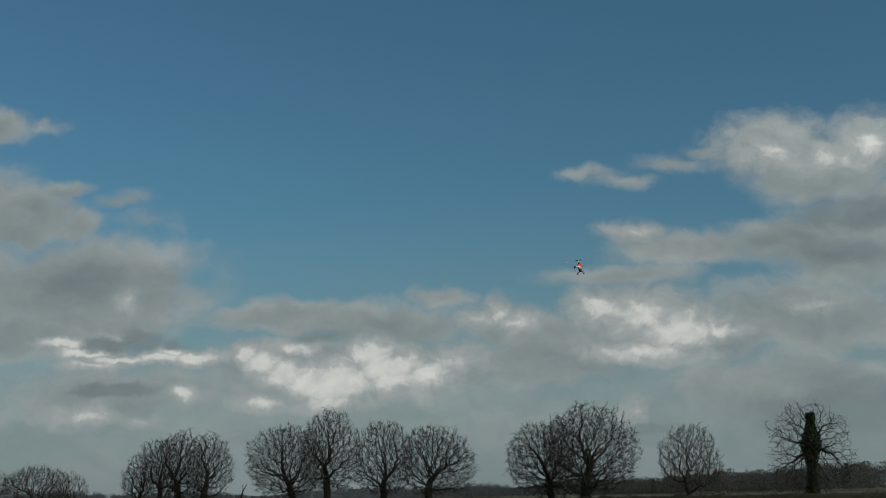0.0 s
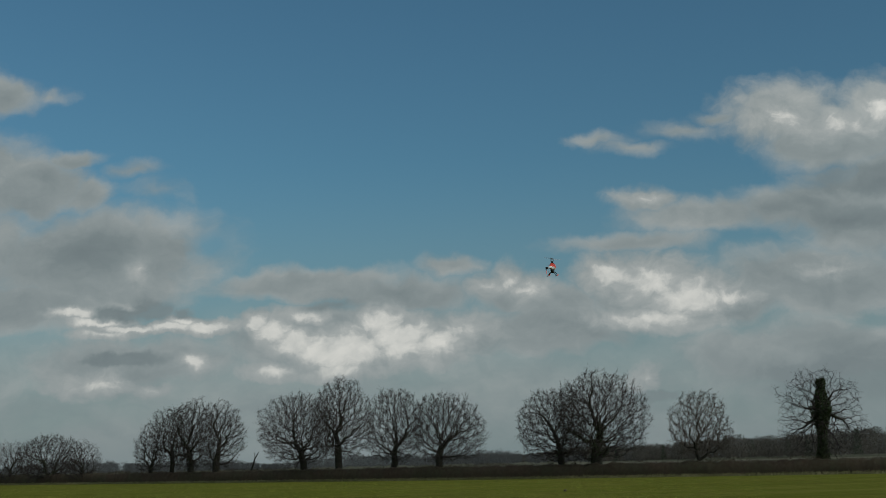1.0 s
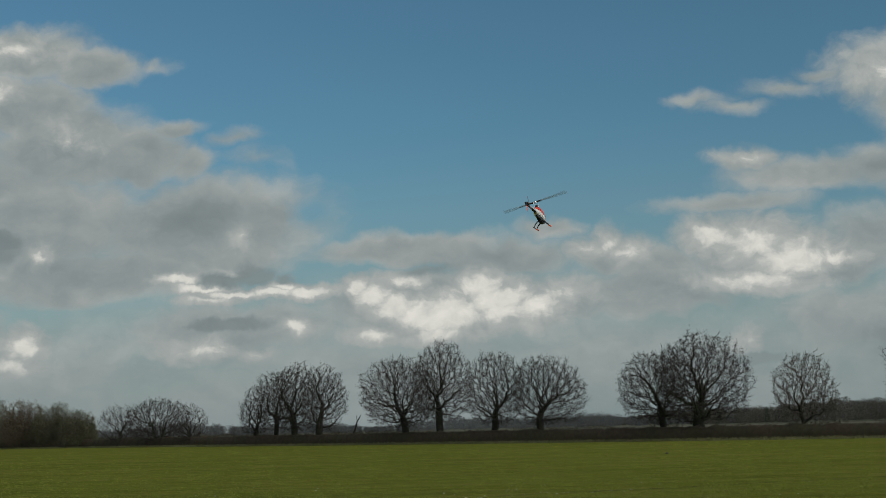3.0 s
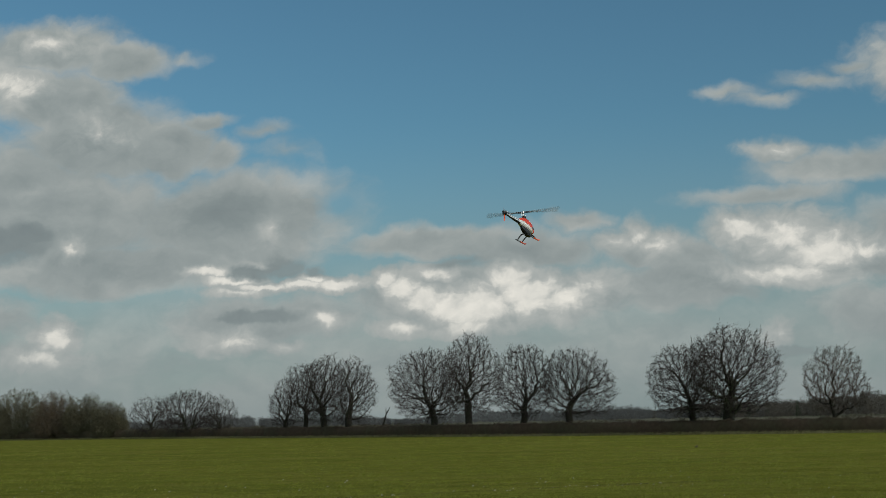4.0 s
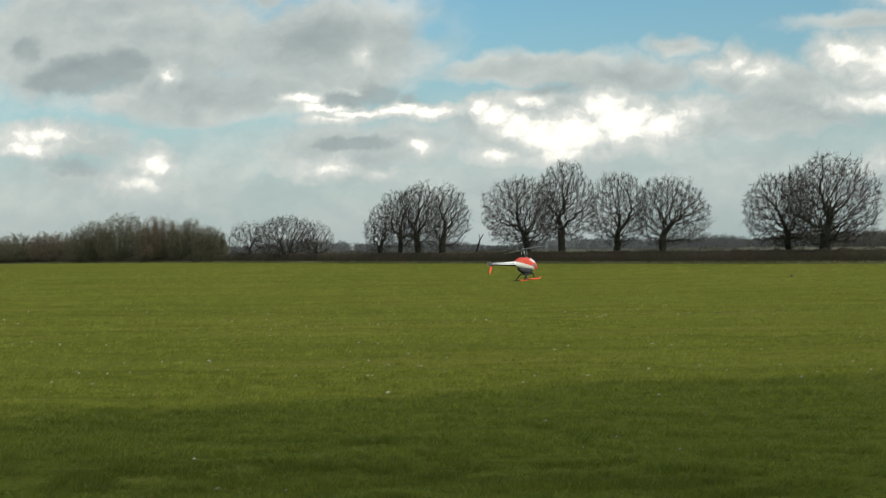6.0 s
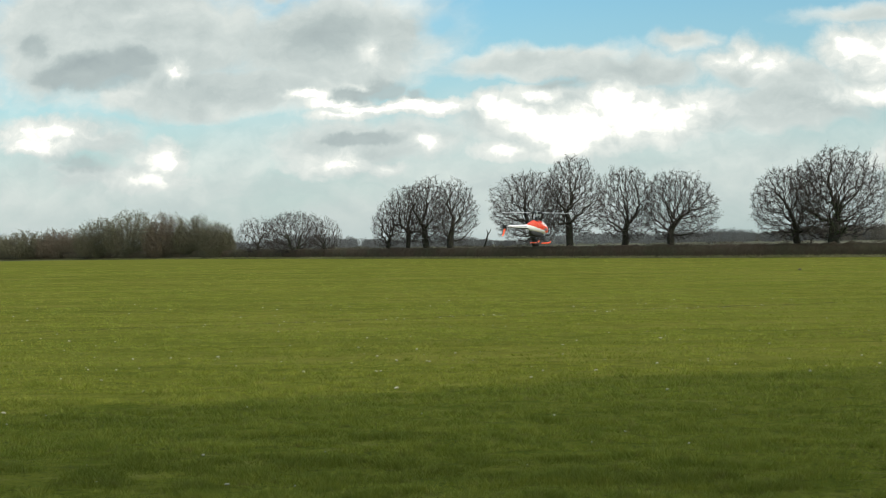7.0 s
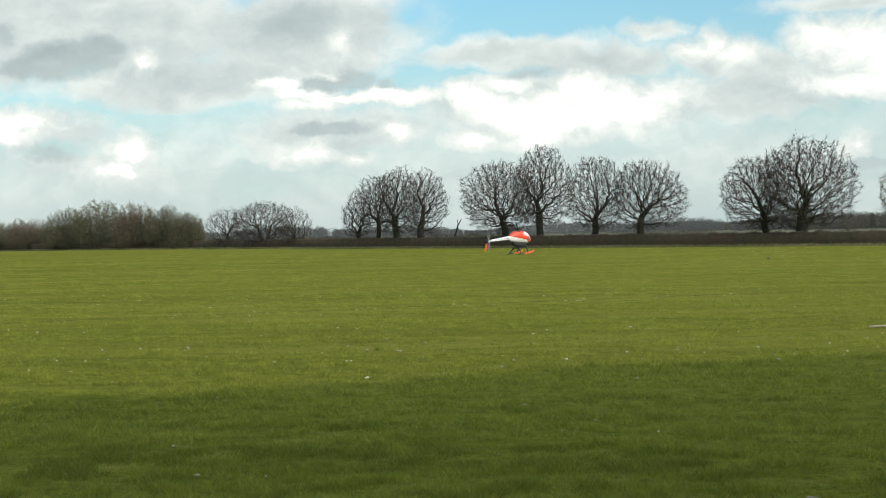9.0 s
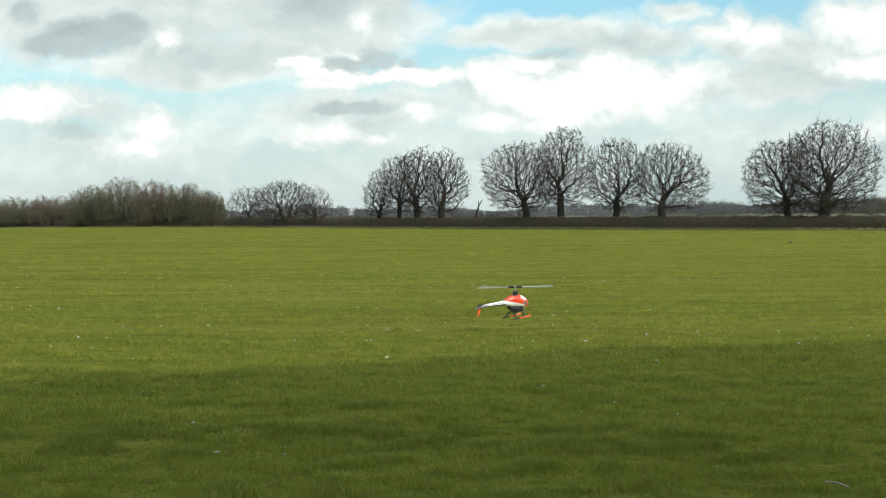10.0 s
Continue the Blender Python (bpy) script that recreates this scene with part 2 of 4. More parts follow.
def ground_material():
    m = bpy.data.materials.new("turf")
    m.use_nodes = True
    n = Nodes(m.node_tree)
    at = n.add("ShaderNodeTexCoord").outputs["Object"]
    s = n.add("ShaderNodeSeparateXYZ", {0: at})
    far = n.vec("LENGTH", at)
    fine = n.noise(at, 16, 6, 0.7)
    mid = n.noise(at, 1.6, 6, 0.62)
    wide = n.noise(at, 0.16, 4, 0.55)
    # drilled rows run across the field
    along = n.vec("MULTIPLY", n.add("ShaderNodeMapping", {"Vector": at, "Rotation": (0, 0, radians(-9))}).outputs[0], (0.12, 1.0, 1.0))
    rows = n.noise(along, 1.1, 5, 0.65)
    bands = n.noise(along, 0.24, 6, 0.62)
    g = n.mix(n.ramp(mid, 0.4, 0.6), (0.111, 0.117, 0.018), (0.154, 0.151, 0.027))
    g = n.mix(n.ramp(rows, 0.47, 0.60, 0, 0.6), g, (0.173, 0.160, 0.038))
    g = n.mix(n.ramp(rows, 0.46, 0.38, 0, 0.75), g, (0.075, 0.079, 0.011))
    g = n.mix(n.ramp(bands, 0.49, 0.40, 0, 0.5), g, (0.079, 0.088, 0.016))
    g = n.mix(n.ramp(bands, 0.53, 0.62, 0, 0.4), g, (0.181, 0.164, 0.040))
    g = n.mix(n.ramp(wide, 0.42, 0.58, 0, 0.5), g, (0.104, 0.121, 0.018))
    g = n.mix(n.ramp(fine, 0.52, 0.64, 0, 0.8), g, (0.054, 0.054, 0.011))
    g = n.mix(n.ramp(fine, 0.46, 0.36, 0, 0.6), g, (0.208, 0.184, 0.036))
    sward = n.mix(n.ramp(mid, 0.4, 0.6), (0.090, 0.108, 0.015), (0.140, 0.146, 0.024))
    sward = n.mix(n.ramp(fine, 0.50, 0.62, 0, 0.85), sward, (0.047, 0.050, 0.012))
    sward = n.mix(n.ramp(fine, 0.46, 0.36, 0, 0.6), sward, (0.134, 0.128, 0.026))
    near = n.math("ADD", far, n.math("MULTIPLY", n.math("SUBTRACT", mid, 0.5), 6.0))
    g = n.mix(n.ramp(near, 19.0, 12.0), g, sward)
    speck = n.noise(n.vec("MULTIPLY", along, (2.5, 1, 1)), 5.0, 5, 0.7)
    g = n.mix(n.ramp(speck, 0.54, 0.66, 0, 0.7), g, (0.065, 0.067, 0.018))
    g = n.mix(n.ramp(speck, 0.44, 0.34, 0, 0.6), g, (0.193, 0.176, 0.054))
    # an old wheel track crosses the field
    track = n.math("ABSOLUTE", n.math("SUBTRACT", n.math("ADD", n.math("MULTIPLY", s.outputs[0], -0.522), n.math("MULTIPLY", s.outputs[1], 0.853)), 28.1))
    track = n.math("ADD", track, n.math("MULTIPLY", n.math("SUBTRACT", mid, 0.5), 0.5))
    g = n.mix(n.ramp(track, 0.26, 0.06, 0, 0.75), g, (0.064, 0.058, 0.020))
    # farmland beyond the hedge
    patches = n.noise(n.vec("MULTIPLY", at, (0.5, 1, 1)), 0.006, 2, 0.4)
    land = n.mix(n.ramp(patches, 0.45, 0.55), (0.085, 0.088, 0.062), (0.14, 0.128, 0.096))
    g = n.mix(n.ramp(far, 210, 260), g, land)
    bs = n.add("ShaderNodeBsdfPrincipled", {"Base Color": g, "Roughness": 1.0, "Specular IOR Level": 0.0})
    bp = n.add("ShaderNodeBump", {"Strength": 0.6, "Distance": 0.06, "Height": n.math("ADD", fine, n.math("MULTIPLY", mid, 1.5))})
    n.tree.links.new(bp.outputs[0], bs.inputs["Normal"])
    n.tree.links.new(bs.outputs[0], n.add("ShaderNodeOutputMaterial").inputs[0])
    return m


def leaf_material(name, a, b, c, see=0.4, patch=2.0, dead=None):
    """Blades and leaves: each one has its own tint, and lets some light through."""
    m = bpy.data.materials.new(name)
    m.use_nodes = True
    n = Nodes(m.node_tree)
    at = n.add("ShaderNodeTexCoord").outputs["Object"]
    rnd = n.add("ShaderNodeNewGeometry").outputs["Random Per Island"]
    col = n.mix(rnd, a, b)
    col = n.mix(n.ramp(n.noise(at, patch, 5), 0.47, 0.62, 0, 0.75), col, c)
    if dead:
        col = n.mix(n.ramp(n.noise(at, 7.0, 4, 0.6), 0.55, 0.66, 0, 0.6), col, dead)
        drills = n.noise(n.vec("MULTIPLY", at, (0.13, 1.0, 1.0)), 0.9, 6, 0.65)
        col = n.mix(n.ramp(drills, 0.50, 0.40, 0, 0.5), col, [x * 0.68 for x in c])
    bs = n.add("ShaderNodeBsdfPrincipled", {"Base Color": col, "Roughness": 0.7, "Specular IOR Level": 0.25})
    tr = n.add("ShaderNodeBsdfTranslucent", {"Color": col})
    mx = n.add("ShaderNodeMixShader", {0: see, 1: bs.outputs[0], 2: tr.outputs[0]})
    n.tree.links.new(mx.outputs[0], n.add("ShaderNodeOutputMaterial").inputs[0])
    return m


TURF = ground_material()
GRASS = leaf_material("grass_blade", (0.195, 0.224, 0.028), (0.320, 0.318, 0.050), (0.175, 0.205, 0.026), 0.45, 1.6, (0.225, 0.185, 0.060))
DRYGRASS = leaf_material("dry_grass", (0.20, 0.18, 0.09), (0.13, 0.14, 0.05), (0.26, 0.22, 0.12))
BARK = material("oak_bark", (0.026, 0.022, 0.018), 0.95, vary=0.35, scale=2.0, fine=18, bump=0.6, other=(0.036, 0.037, 0.024), gloss=0.2)
TWIG = material("twig_bark", (0.034, 0.027, 0.024), 0.95, vary=0.3, scale=0.6, fine=9, bump=0, gloss=0.2)
BIRCH = material("pale_twig_bark", (0.070, 0.056, 0.046), 0.95, vary=0.3, scale=0.6, fine=9, bump=0, gloss=0.2)
BRUSH = material("brown_scrub_twig", (0.105, 0.080, 0.056), 0.95, vary=0.3, scale=0.3, fine=2.5, bump=0, other=(0.110, 0.090, 0.060), gloss=0.2)
SCRUB = material("scrub_twig", (0.096, 0.086, 0.056), 0.95, vary=0.3, scale=0.3, fine=2.5, bump=0, other=(0.092, 0.086, 0.048), gloss=0.2)
HEDGE = material("hedge_twig", (0.066, 0.046, 0.030), 0.95, vary=0.3, scale=0.25, fine=3, bump=0, other=(0.052, 0.046, 0.026), gloss=0.2)
IVY = leaf_material("ivy_leaf", (0.022, 0.034, 0.012), (0.040, 0.055, 0.018), (0.018, 0.026, 0.010), 0.1)
# grey and pale: the distance haze is put into this twig colour
HAZED_WOODS = leaf_material("far_woods", (0.105, 0.105, 0.104), (0.125, 0.121, 0.116), (0.090, 0.092, 0.090), 0.5, 0.03)
# lighter than bare twigs, to carry the haze over the middle distance
HAZED_DARKWOOD = leaf_material("hazed_dark_wood", (0.095, 0.084, 0.070), (0.120, 0.104, 0.082), (0.080, 0.074, 0.062), 0.5, 0.05)
CONIFER = material("far_conifer", (0.060, 0.072, 0.050), 0.95, vary=0.3, scale=0.05, fine=0.5, bump=0, gloss=0.1)
FLINT = material("flint", (0.46, 0.42, 0.32), 0.7, vary=0.25, scale=20, fine=120, bump=0.3)
DEADWOOD = material("dead_wood", (0.30, 0.26, 0.20), 0.9, vary=0.3, scale=3, fine=40, bump=0.4)
SOIL = material("soil", (0.07, 0.055, 0.035), 0.95, vary=0.3, scale=6, fine=60, bump=0.5)
RED = material("orange_red_paint", (0.68, 0.052, 0.015), 0.28, vary=0.06, scale=5, fine=40, bump=0)
WHITE = material("white_paint", (0.80, 0.80, 0.78), 0.3, vary=0.05, scale=5, fine=40, bump=0)
CARBON = material("black_carbon", (0.012, 0.012, 0.013), 0.55, vary=0.3, scale=30, fine=300, bump=0.05)
GREYMARK = material("grey_marking", (0.16, 0.15, 0.16), 0.4, vary=0.15, scale=10, fine=80, bump=0)
METAL = material("brushed_metal", (0.55, 0.55, 0.56), 0.35, 1.0, vary=0.1, scale=30, fine=200, bump=0.05)
BLADE = material("grey_white_blade", (0.42, 0.42, 0.43), 0.4, vary=0.08, scale=10, fine=80, bump=0)
ORANGE = material("neon_orange_plastic", (0.95, 0.10, 0.02), 0.4, vary=0.06, scale=10, fine=80, bump=0)


# ---------------------------------------------------------------- mesh helpers
def part(name, data, mat, parent=None, label=""):
    """Links a bmesh, or (vertices, faces), as one mesh object."""
    me = bpy.data.meshes.new(name)
    if isinstance(data, bmesh.types.BMesh):
        data.to_mesh(me)
        data.free()
    else:
        me.from_pydata(data[0], [], data[1])
    for one in (mat if isinstance(mat, (list, tuple)) else [mat]):
        me.materials.append(one)
    ob = new(name, me)
    ob.parent = parent
    if label:
        tagged(ob, label)
    return ob


def smooth(ob):
    ob.data.polygons.foreach_set("use_smooth", [True] * len(ob.data.polygons))
    return ob


def soup(name, verts, faces, mat, parent=None, label=""):
    """A mesh out of number arrays: verts (n, 3), faces (m, 3) or (m, 4)."""
    me = bpy.data.meshes.new(name)
    k = faces.shape[1]
    me.vertices.add(len(verts))
    me.vertices.foreach_set("co", np.ascontiguousarray(verts, dtype=np.float32).ravel())
    me.loops.add(faces.size)
    me.loops.foreach_set("vertex_index", np.ascontiguousarray(faces, dtype=np.int32).ravel())
    me.polygons.add(len(faces))
    me.polygons.foreach_set("loop_start", np.arange(0, faces.size, k, dtype=np.int32))
    me.update(calc_edges=True)
    me.materials.append(mat)
    ob = new(name, me)
    ob.parent = parent
    if label:
        tagged(ob, label)
    return ob


def prisms(a, b, ra, rb, sides=3):
    """Tapered tubes from points a to points b, as vertices and four-cornered faces."""
    d = b - a
    d = d / np.maximum(np.linalg.norm(d, axis=1, keepdims=True), 1e-6)
    ref = np.where(np.abs(d[:, 2:3]) > 0.9, np.array([[1.0, 0, 0]]), np.array([[0, 0, 1.0]]))
    e = np.cross(d, ref)
    e /= np.linalg.norm(e, axis=1, keepdims=True)
    g = np.cross(d, e)
    ang = np.arange(sides) * 2 * np.pi / sides
    ring = e[:, None, :] * np.cos(ang)[None, :, None] + g[:, None, :] * np.sin(ang)[None, :, None]
    va = a[:, None, :] + ring * np.reshape(ra, (-1, 1, 1))
    vb = b[:, None, :] + ring * np.reshape(rb, (-1, 1, 1))
    verts = np.concatenate([va, vb], 1).reshape(-1, 3)
    k = np.arange(sides)
    f = np.stack([k, (k + 1) % sides, sides + (k + 1) % sides, sides + k], 1)
    faces = (np.arange(len(a))[:, None, None] * 2 * sides + f[None]).reshape(-1, 4)
    return verts, faces


def join(*pairs):
    verts, faces, n = [], [], 0
    for v, f in pairs:
        verts.append(v)
        faces.append(f + n)
        n += len(v)
    return np.concatenate(verts), np.concatenate(faces)


# ---------------------------------------------------------------- ground
def land_height(x, y):
    r = np.hypot(x, y)
    t = np.clip((r - 260) / 1300, 0, 1)
    hill = 1.8 * t * t * (3 - 2 * t) * (0.55 + 0.45 * np.sin(np.arctan2(x, y) * 5.0 + 0.6))
    bumps = 0.018 * np.sin(x * 1.7 + 0.6 * np.sin(y * 1.1)) * np.sin(y * 1.3 + x * 0.4) * np.clip(1 - r / 60, 0, 1)
    return hill + bumps


def make_ground():
    radii = np.concatenate([[0.001, 0.6], np.linspace(1.2, 40, 110), np.geomspace(41, 4600, 70)])
    ang = np.linspace(0, 2 * np.pi, 361)[:-1]
    x, y = radii[:, None] * np.sin(ang) + 0.4, radii[:, None] * np.cos(ang) - 0.3
    verts = np.stack([x, y, land_height(x, y)], 2).reshape(-1, 3)
    i, j = np.meshgrid(np.arange(len(radii) - 1), np.arange(360), indexing="ij")
    a, b = i * 360 + j, i * 360 + (j + 1) % 360
    faces = np.stack([a, a + 360, b + 360, b], 2).reshape(-1, 4)
    ob = soup("ground", verts, faces, TURF)
    smooth(ob)
    tagged(ob, "green grass field sloping away to far farmland", "field", kind="structure")


make_ground()

# line of the far hedge, west to east
HEDGE_LINE = np.array([(-150, 236), (-110, 214), (-67, 190), (-52, 176), (-25, 150), (0, 128.5), (17.4, 116.3), (40, 104), (70, 93), (110, 84)])


def hedge_point(u, behind=0.0):
    """Where the direction x = u y meets the hedge line."""
    for (x0, y0), (x1, y1) in zip(HEDGE_LINE[:-1], HEDGE_LINE[1:]):
        s = (x0 - u * y0) / ((x0 - u * y0) - (x1 - u * y1))
        if 0 <= s <= 1:
            y = y0 + (y1 - y0) * s + behind
            return u * y, y
    return u * 150, 150.0


def along_hedge(count, rng, lo=0, hi=1):
    seg = np.linalg.norm(np.diff(HEDGE_LINE, axis=0), axis=1)
    run = np.concatenate([[0], np.cumsum(seg)])
    s = rng.uniform(lo, hi, count) * run[-1]
    x, y = np.interp(s, run, HEDGE_LINE[:, 0]), np.interp(s, run, HEDGE_LINE[:, 1])
    d = np.stack([np.interp(s + 1, run, HEDGE_LINE[:, 0]) - np.interp(s - 1, run, HEDGE_LINE[:, 0]),
                  np.interp(s + 1, run, HEDGE_LINE[:, 1]) - np.interp(s - 1, run, HEDGE_LINE[:, 1])], 1)
    d /= np.linalg.norm(d, axis=1, keepdims=True)
    return s, x, y, np.stack([-d[:, 1], d[:, 0]], 1)


def make_hedge():
    rng = np.random.default_rng(5)
    n = 42000
    s, x, y, side = along_hedge(n, rng)
    top = 1.30 + 0.10 * np.sin(s * 0.21) + 0.07 * np.sin(s * 0.83 + 1) + 0.05 * np.sin(s * 2.7)
    across = rng.uniform(-0.6, 0.6, n)
    z = rng.uniform(0.0, 1.0, n) ** 0.8 * top
    p = np.stack([x + side[:, 0] * (across + 0.7), y + side[:, 1] * (across + 0.7), z], 1)
    d = rng.normal(0, 1, (n, 3)) * (1, 1, 0.8) + (0, 0, 0.7)
    d /= np.linalg.norm(d, axis=1, keepdims=True)
    v, f = prisms(p, p + d * rng.uniform(0.15, 0.42, (n, 1)), np.full(n, 0.016), np.full(n, 0.008))
    # a dense heart of stems
    m = 900
    s2 = np.linspace(0, 1, m)
    seg = np.concatenate([[0], np.cumsum(np.linalg.norm(np.diff(HEDGE_LINE, axis=0), axis=1))])
    cx, cy = np.interp(s2 * seg[-1], seg, HEDGE_LINE[:, 0]), np.interp(s2 * seg[-1], seg, HEDGE_LINE[:, 1])
    d2 = np.gradient(np.stack([cx, cy], 1), axis=0)
    d2 /= np.linalg.norm(d2, axis=1, keepdims=True)
    sd = np.stack([-d2[:, 1], d2[:, 0]], 1)
    prof = np.array([(-0.5, -0.05), (-0.62, 0.5), (-0.45, 1.1), (0.0, 1.25), (0.45, 1.1), (0.6, 0.5), (0.5, -0.05)])
    jit = rng.normal(0, 0.07, (m, 7, 2))
    core = np.zeros((m, 7, 3))
    core[:, :, 0] = cx[:, None] + sd[:, None, 0] * (prof[None, :, 0] + jit[:, :, 0] + 0.7)
    core[:, :, 1] = cy[:, None] + sd[:, None, 1] * (prof[None, :, 0] + jit[:, :, 0] + 0.7)
    core[:, :, 2] = prof[None, :, 1] + jit[:, :, 1] * (prof[None, :, 1] > 0)
    i, j = np.meshgrid(np.arange(m - 1), np.arange(6), indexing="ij")
    a = i * 7 + j
    cf = np.stack([a, a + 7, a + 8, a + 1], 2).reshape(-1, 4)
    v, f = join((v, f), (core.reshape(-1, 3), cf))
    tagged(soup("hedge", v, f, HEDGE), "long low brown clipped hedge, bare of leaves", "hedge", kind="structure")
    # rough grass at its foot
    n = 26000
    s, x, y, side = along_hedge(n, rng)
    off = -rng.uniform(0.1, 1.5, n)
    base = np.stack([x + side[:, 0] * off, y + side[:, 1] * off, np.zeros(n)], 1)
    h = rng.uniform(0.08, 0.34, n)
    lean = rng.normal(0, 0.12, (n, 2))
    v = np.zeros((n, 3, 3))
    w = rng.uniform(0.02, 0.05, n)
    th = rng.uniform(-0.8, 0.8, n)
    v[:, 0] = base + np.stack([np.cos(th) * w, np.sin(th) * w, 0 * w], 1)
    v[:, 1] = base - np.stack([np.cos(th) * w, np.sin(th) * w, 0 * w], 1)
    v[:, 2] = base + np.stack([lean[:, 0], lean[:, 1], h], 1)
    tagged(soup("margin_grass", v.reshape(-1, 3), np.arange(3 * n).reshape(-1, 3), DRYGRASS), "strip of pale rough grass along the hedge foot", "grass", kind="stuff")


make_hedge()


# ---------------------------------------------------------------- trees
def limb_widths(parent, tip=0.011, power=2.3, base=0.0):
    n = len(parent)
    load = np.zeros(n)
    kids = np.zeros(n, int)
    for i in range(n - 1, -1, -1):
        if kids[i] == 0:
            load[i] = tip ** power
        if parent[i] >= 0:
            load[parent[i]] += load[i]
            kids[parent[i]] += 1
    r = load ** (1 / power)
    if base:
        r = r * np.clip(base / r.max(), 0.5, 3.0) ** np.clip(r / r.max() * 1.5, 0, 1)
    return r, kids


def ribbons(rng, a, b, w):
    """Twigs too thin for round tubes: one narrow face each."""
    d = b - a
    e = np.cross(d, rng.normal(0, 1, d.shape))
    e *= w / (np.linalg.norm(e, axis=1, keepdims=True) + 1e-9)
    v = np.stack([a - e, a + e, b + e * 0.7, b - e * 0.7], 1).reshape(-1, 3)
    return v, np.arange(4 * len(a)).reshape(-1, 4)


def leaves(rng, centres, size, spread):
    """Small four-cornered leaves round the given points."""
    n = len(centres)
    c = centres + rng.normal(0, spread, (n, 3))
    a = rng.normal(0, 1, (n, 3))
    a /= np.linalg.norm(a, axis=1, keepdims=True)
    b = np.cross(a, rng.normal(0, 1, (n, 3)))
    b /= np.linalg.norm(b, axis=1, keepdims=True)
    s = rng.uniform(0.6, 1.2, (n, 1)) * size
    v = np.stack([c - a * s, c + b * s * 0.7, c + a * s, c - b * s * 0.7], 1).reshape(-1, 3)
    return v, np.arange(4 * n).reshape(-1, 4)


def shape(left, right, deep, top, low, mid):
    """A crown's outline about the point (0, 0, mid): how far it reaches each way."""
    return dict(left=left, right=right, deep=deep, up=top - mid, down=mid - low, mid=mid)


def grow_oak(seed, env, fork, base, lean=(0.0, 0.0), step=0.33, wild=0.56, points=6500, kill=0.40, power=2.12):
    """Limbs wander from the fork towards points strewn through the crown, fork where the points part, and thicken with what they carry.
    Returns arrays of tapered pieces and their load."""
    rng = np.random.default_rng(seed)
    mid = env["mid"]
    lo = np.array([-env["left"], -env["deep"], mid - env["down"]])
    hi = np.array([env["right"], env["deep"], mid + env["up"]])
    c = rng.uniform(lo, hi, (points * 5, 3))
    rel = c - (0, 0, mid)
    rad = np.stack([np.where(rel[:, 0] > 0, env["right"], env["left"]), np.full(len(c), env["deep"]), np.where(rel[:, 2] > 0, env["up"], env["down"])], 1)
    lump = np.array([1 + 0.16 * noise.noise((x * 0.42 + seed, y * 0.42, z * 0.42)) + 0.10 * noise.noise((x * 1.1, y * 1.1 + seed, z * 1.1)) for x, y, z in rel.tolist()])
    far = (np.abs(rel / rad) ** 2.15).sum(1) ** (1 / 2.15) / lump
    c = c[(far < 1) & (rng.uniform(0, 1, len(c)) < 0.45 + 0.55 * far ** 2)][:points]
    cap = 20000
    pos, way, up, tries = np.zeros((cap, 3)), np.zeros((cap, 3)), np.full(cap, -1), np.zeros(cap, int)
    pos[0] = (0, 0, -0.15)
    n = int(fork / step) + 1
    for k in range(n):
        pos[k + 1] = (lean[0] * (k + 1) / n + rng.normal(0, 0.04), lean[1] * (k + 1) / n, -0.15 + (fork + 0.15) * (k + 1) / n)
        up[k + 1], way[k + 1] = k, (0, 0, 1)
    m = n + 1
    near, who = np.full(len(c), 1e9), np.zeros(len(c), int)

    def update(first, last):
        d = np.linalg.norm(c[:, None] - pos[None, first:last], axis=2)
        k = d.argmin(1)
        best = d[np.arange(len(c)), k]
        closer = best < near
        near[closer], who[closer] = best[closer], k[closer] + first

    update(max(0, m - 3), m)
    for turn in range(130):
        act = near < 2.3
        if act.sum() < 6:
            act = near < near.min() + 1.6
        pull = c[act] - pos[who[act]]
        pull /= np.linalg.norm(pull, axis=1, keepdims=True) + 1e-9
        total = np.stack([np.bincount(who[act], pull[:, k], cap) for k in range(3)], 1)
        ids = np.where((np.bincount(who[act], minlength=cap) > 0) & (tries < 4))[0]
        if not len(ids) or m + len(ids) > cap:
            break
        tries[ids] += 1
        t = total[ids]
        t = t / (np.linalg.norm(t, axis=1, keepdims=True) + 1e-9) + 0.55 * way[ids] + rng.normal(0, wild, (len(ids), 3))
        t /= np.linalg.norm(t, axis=1, keepdims=True) + 1e-9
        new_at = np.arange(m, m + len(ids))
        pos[new_at], way[new_at], up[new_at] = pos[ids] + t * step, t, ids
        m += len(ids)
        update(new_at[0], m)
        alive = near > kill
        c, near, who = c[alive], near[alive], who[alive]
        if not len(c):
            break
    pos, up = pos[:m], up[:m]
    r, kids = limb_widths(up, tip=0.0085, power=power)
    r = r * (base / r[1]) ** np.clip(r / r[1] * 1.3, 0, 1)
    r = r * (1 + 0.45 * np.exp(-np.log(r / 0.06) ** 2))
    i = np.arange(1, m)
    p = up[1:]
    flare = 1 + 0.45 * np.exp(-np.maximum(pos[:, 2], 0) / 0.4)
    rr = np.where(r > 0.1, r * flare, r)
    return pos[p], pos[i], np.minimum(rr[p], rr[i] * 1.35), rr[i], r[i]


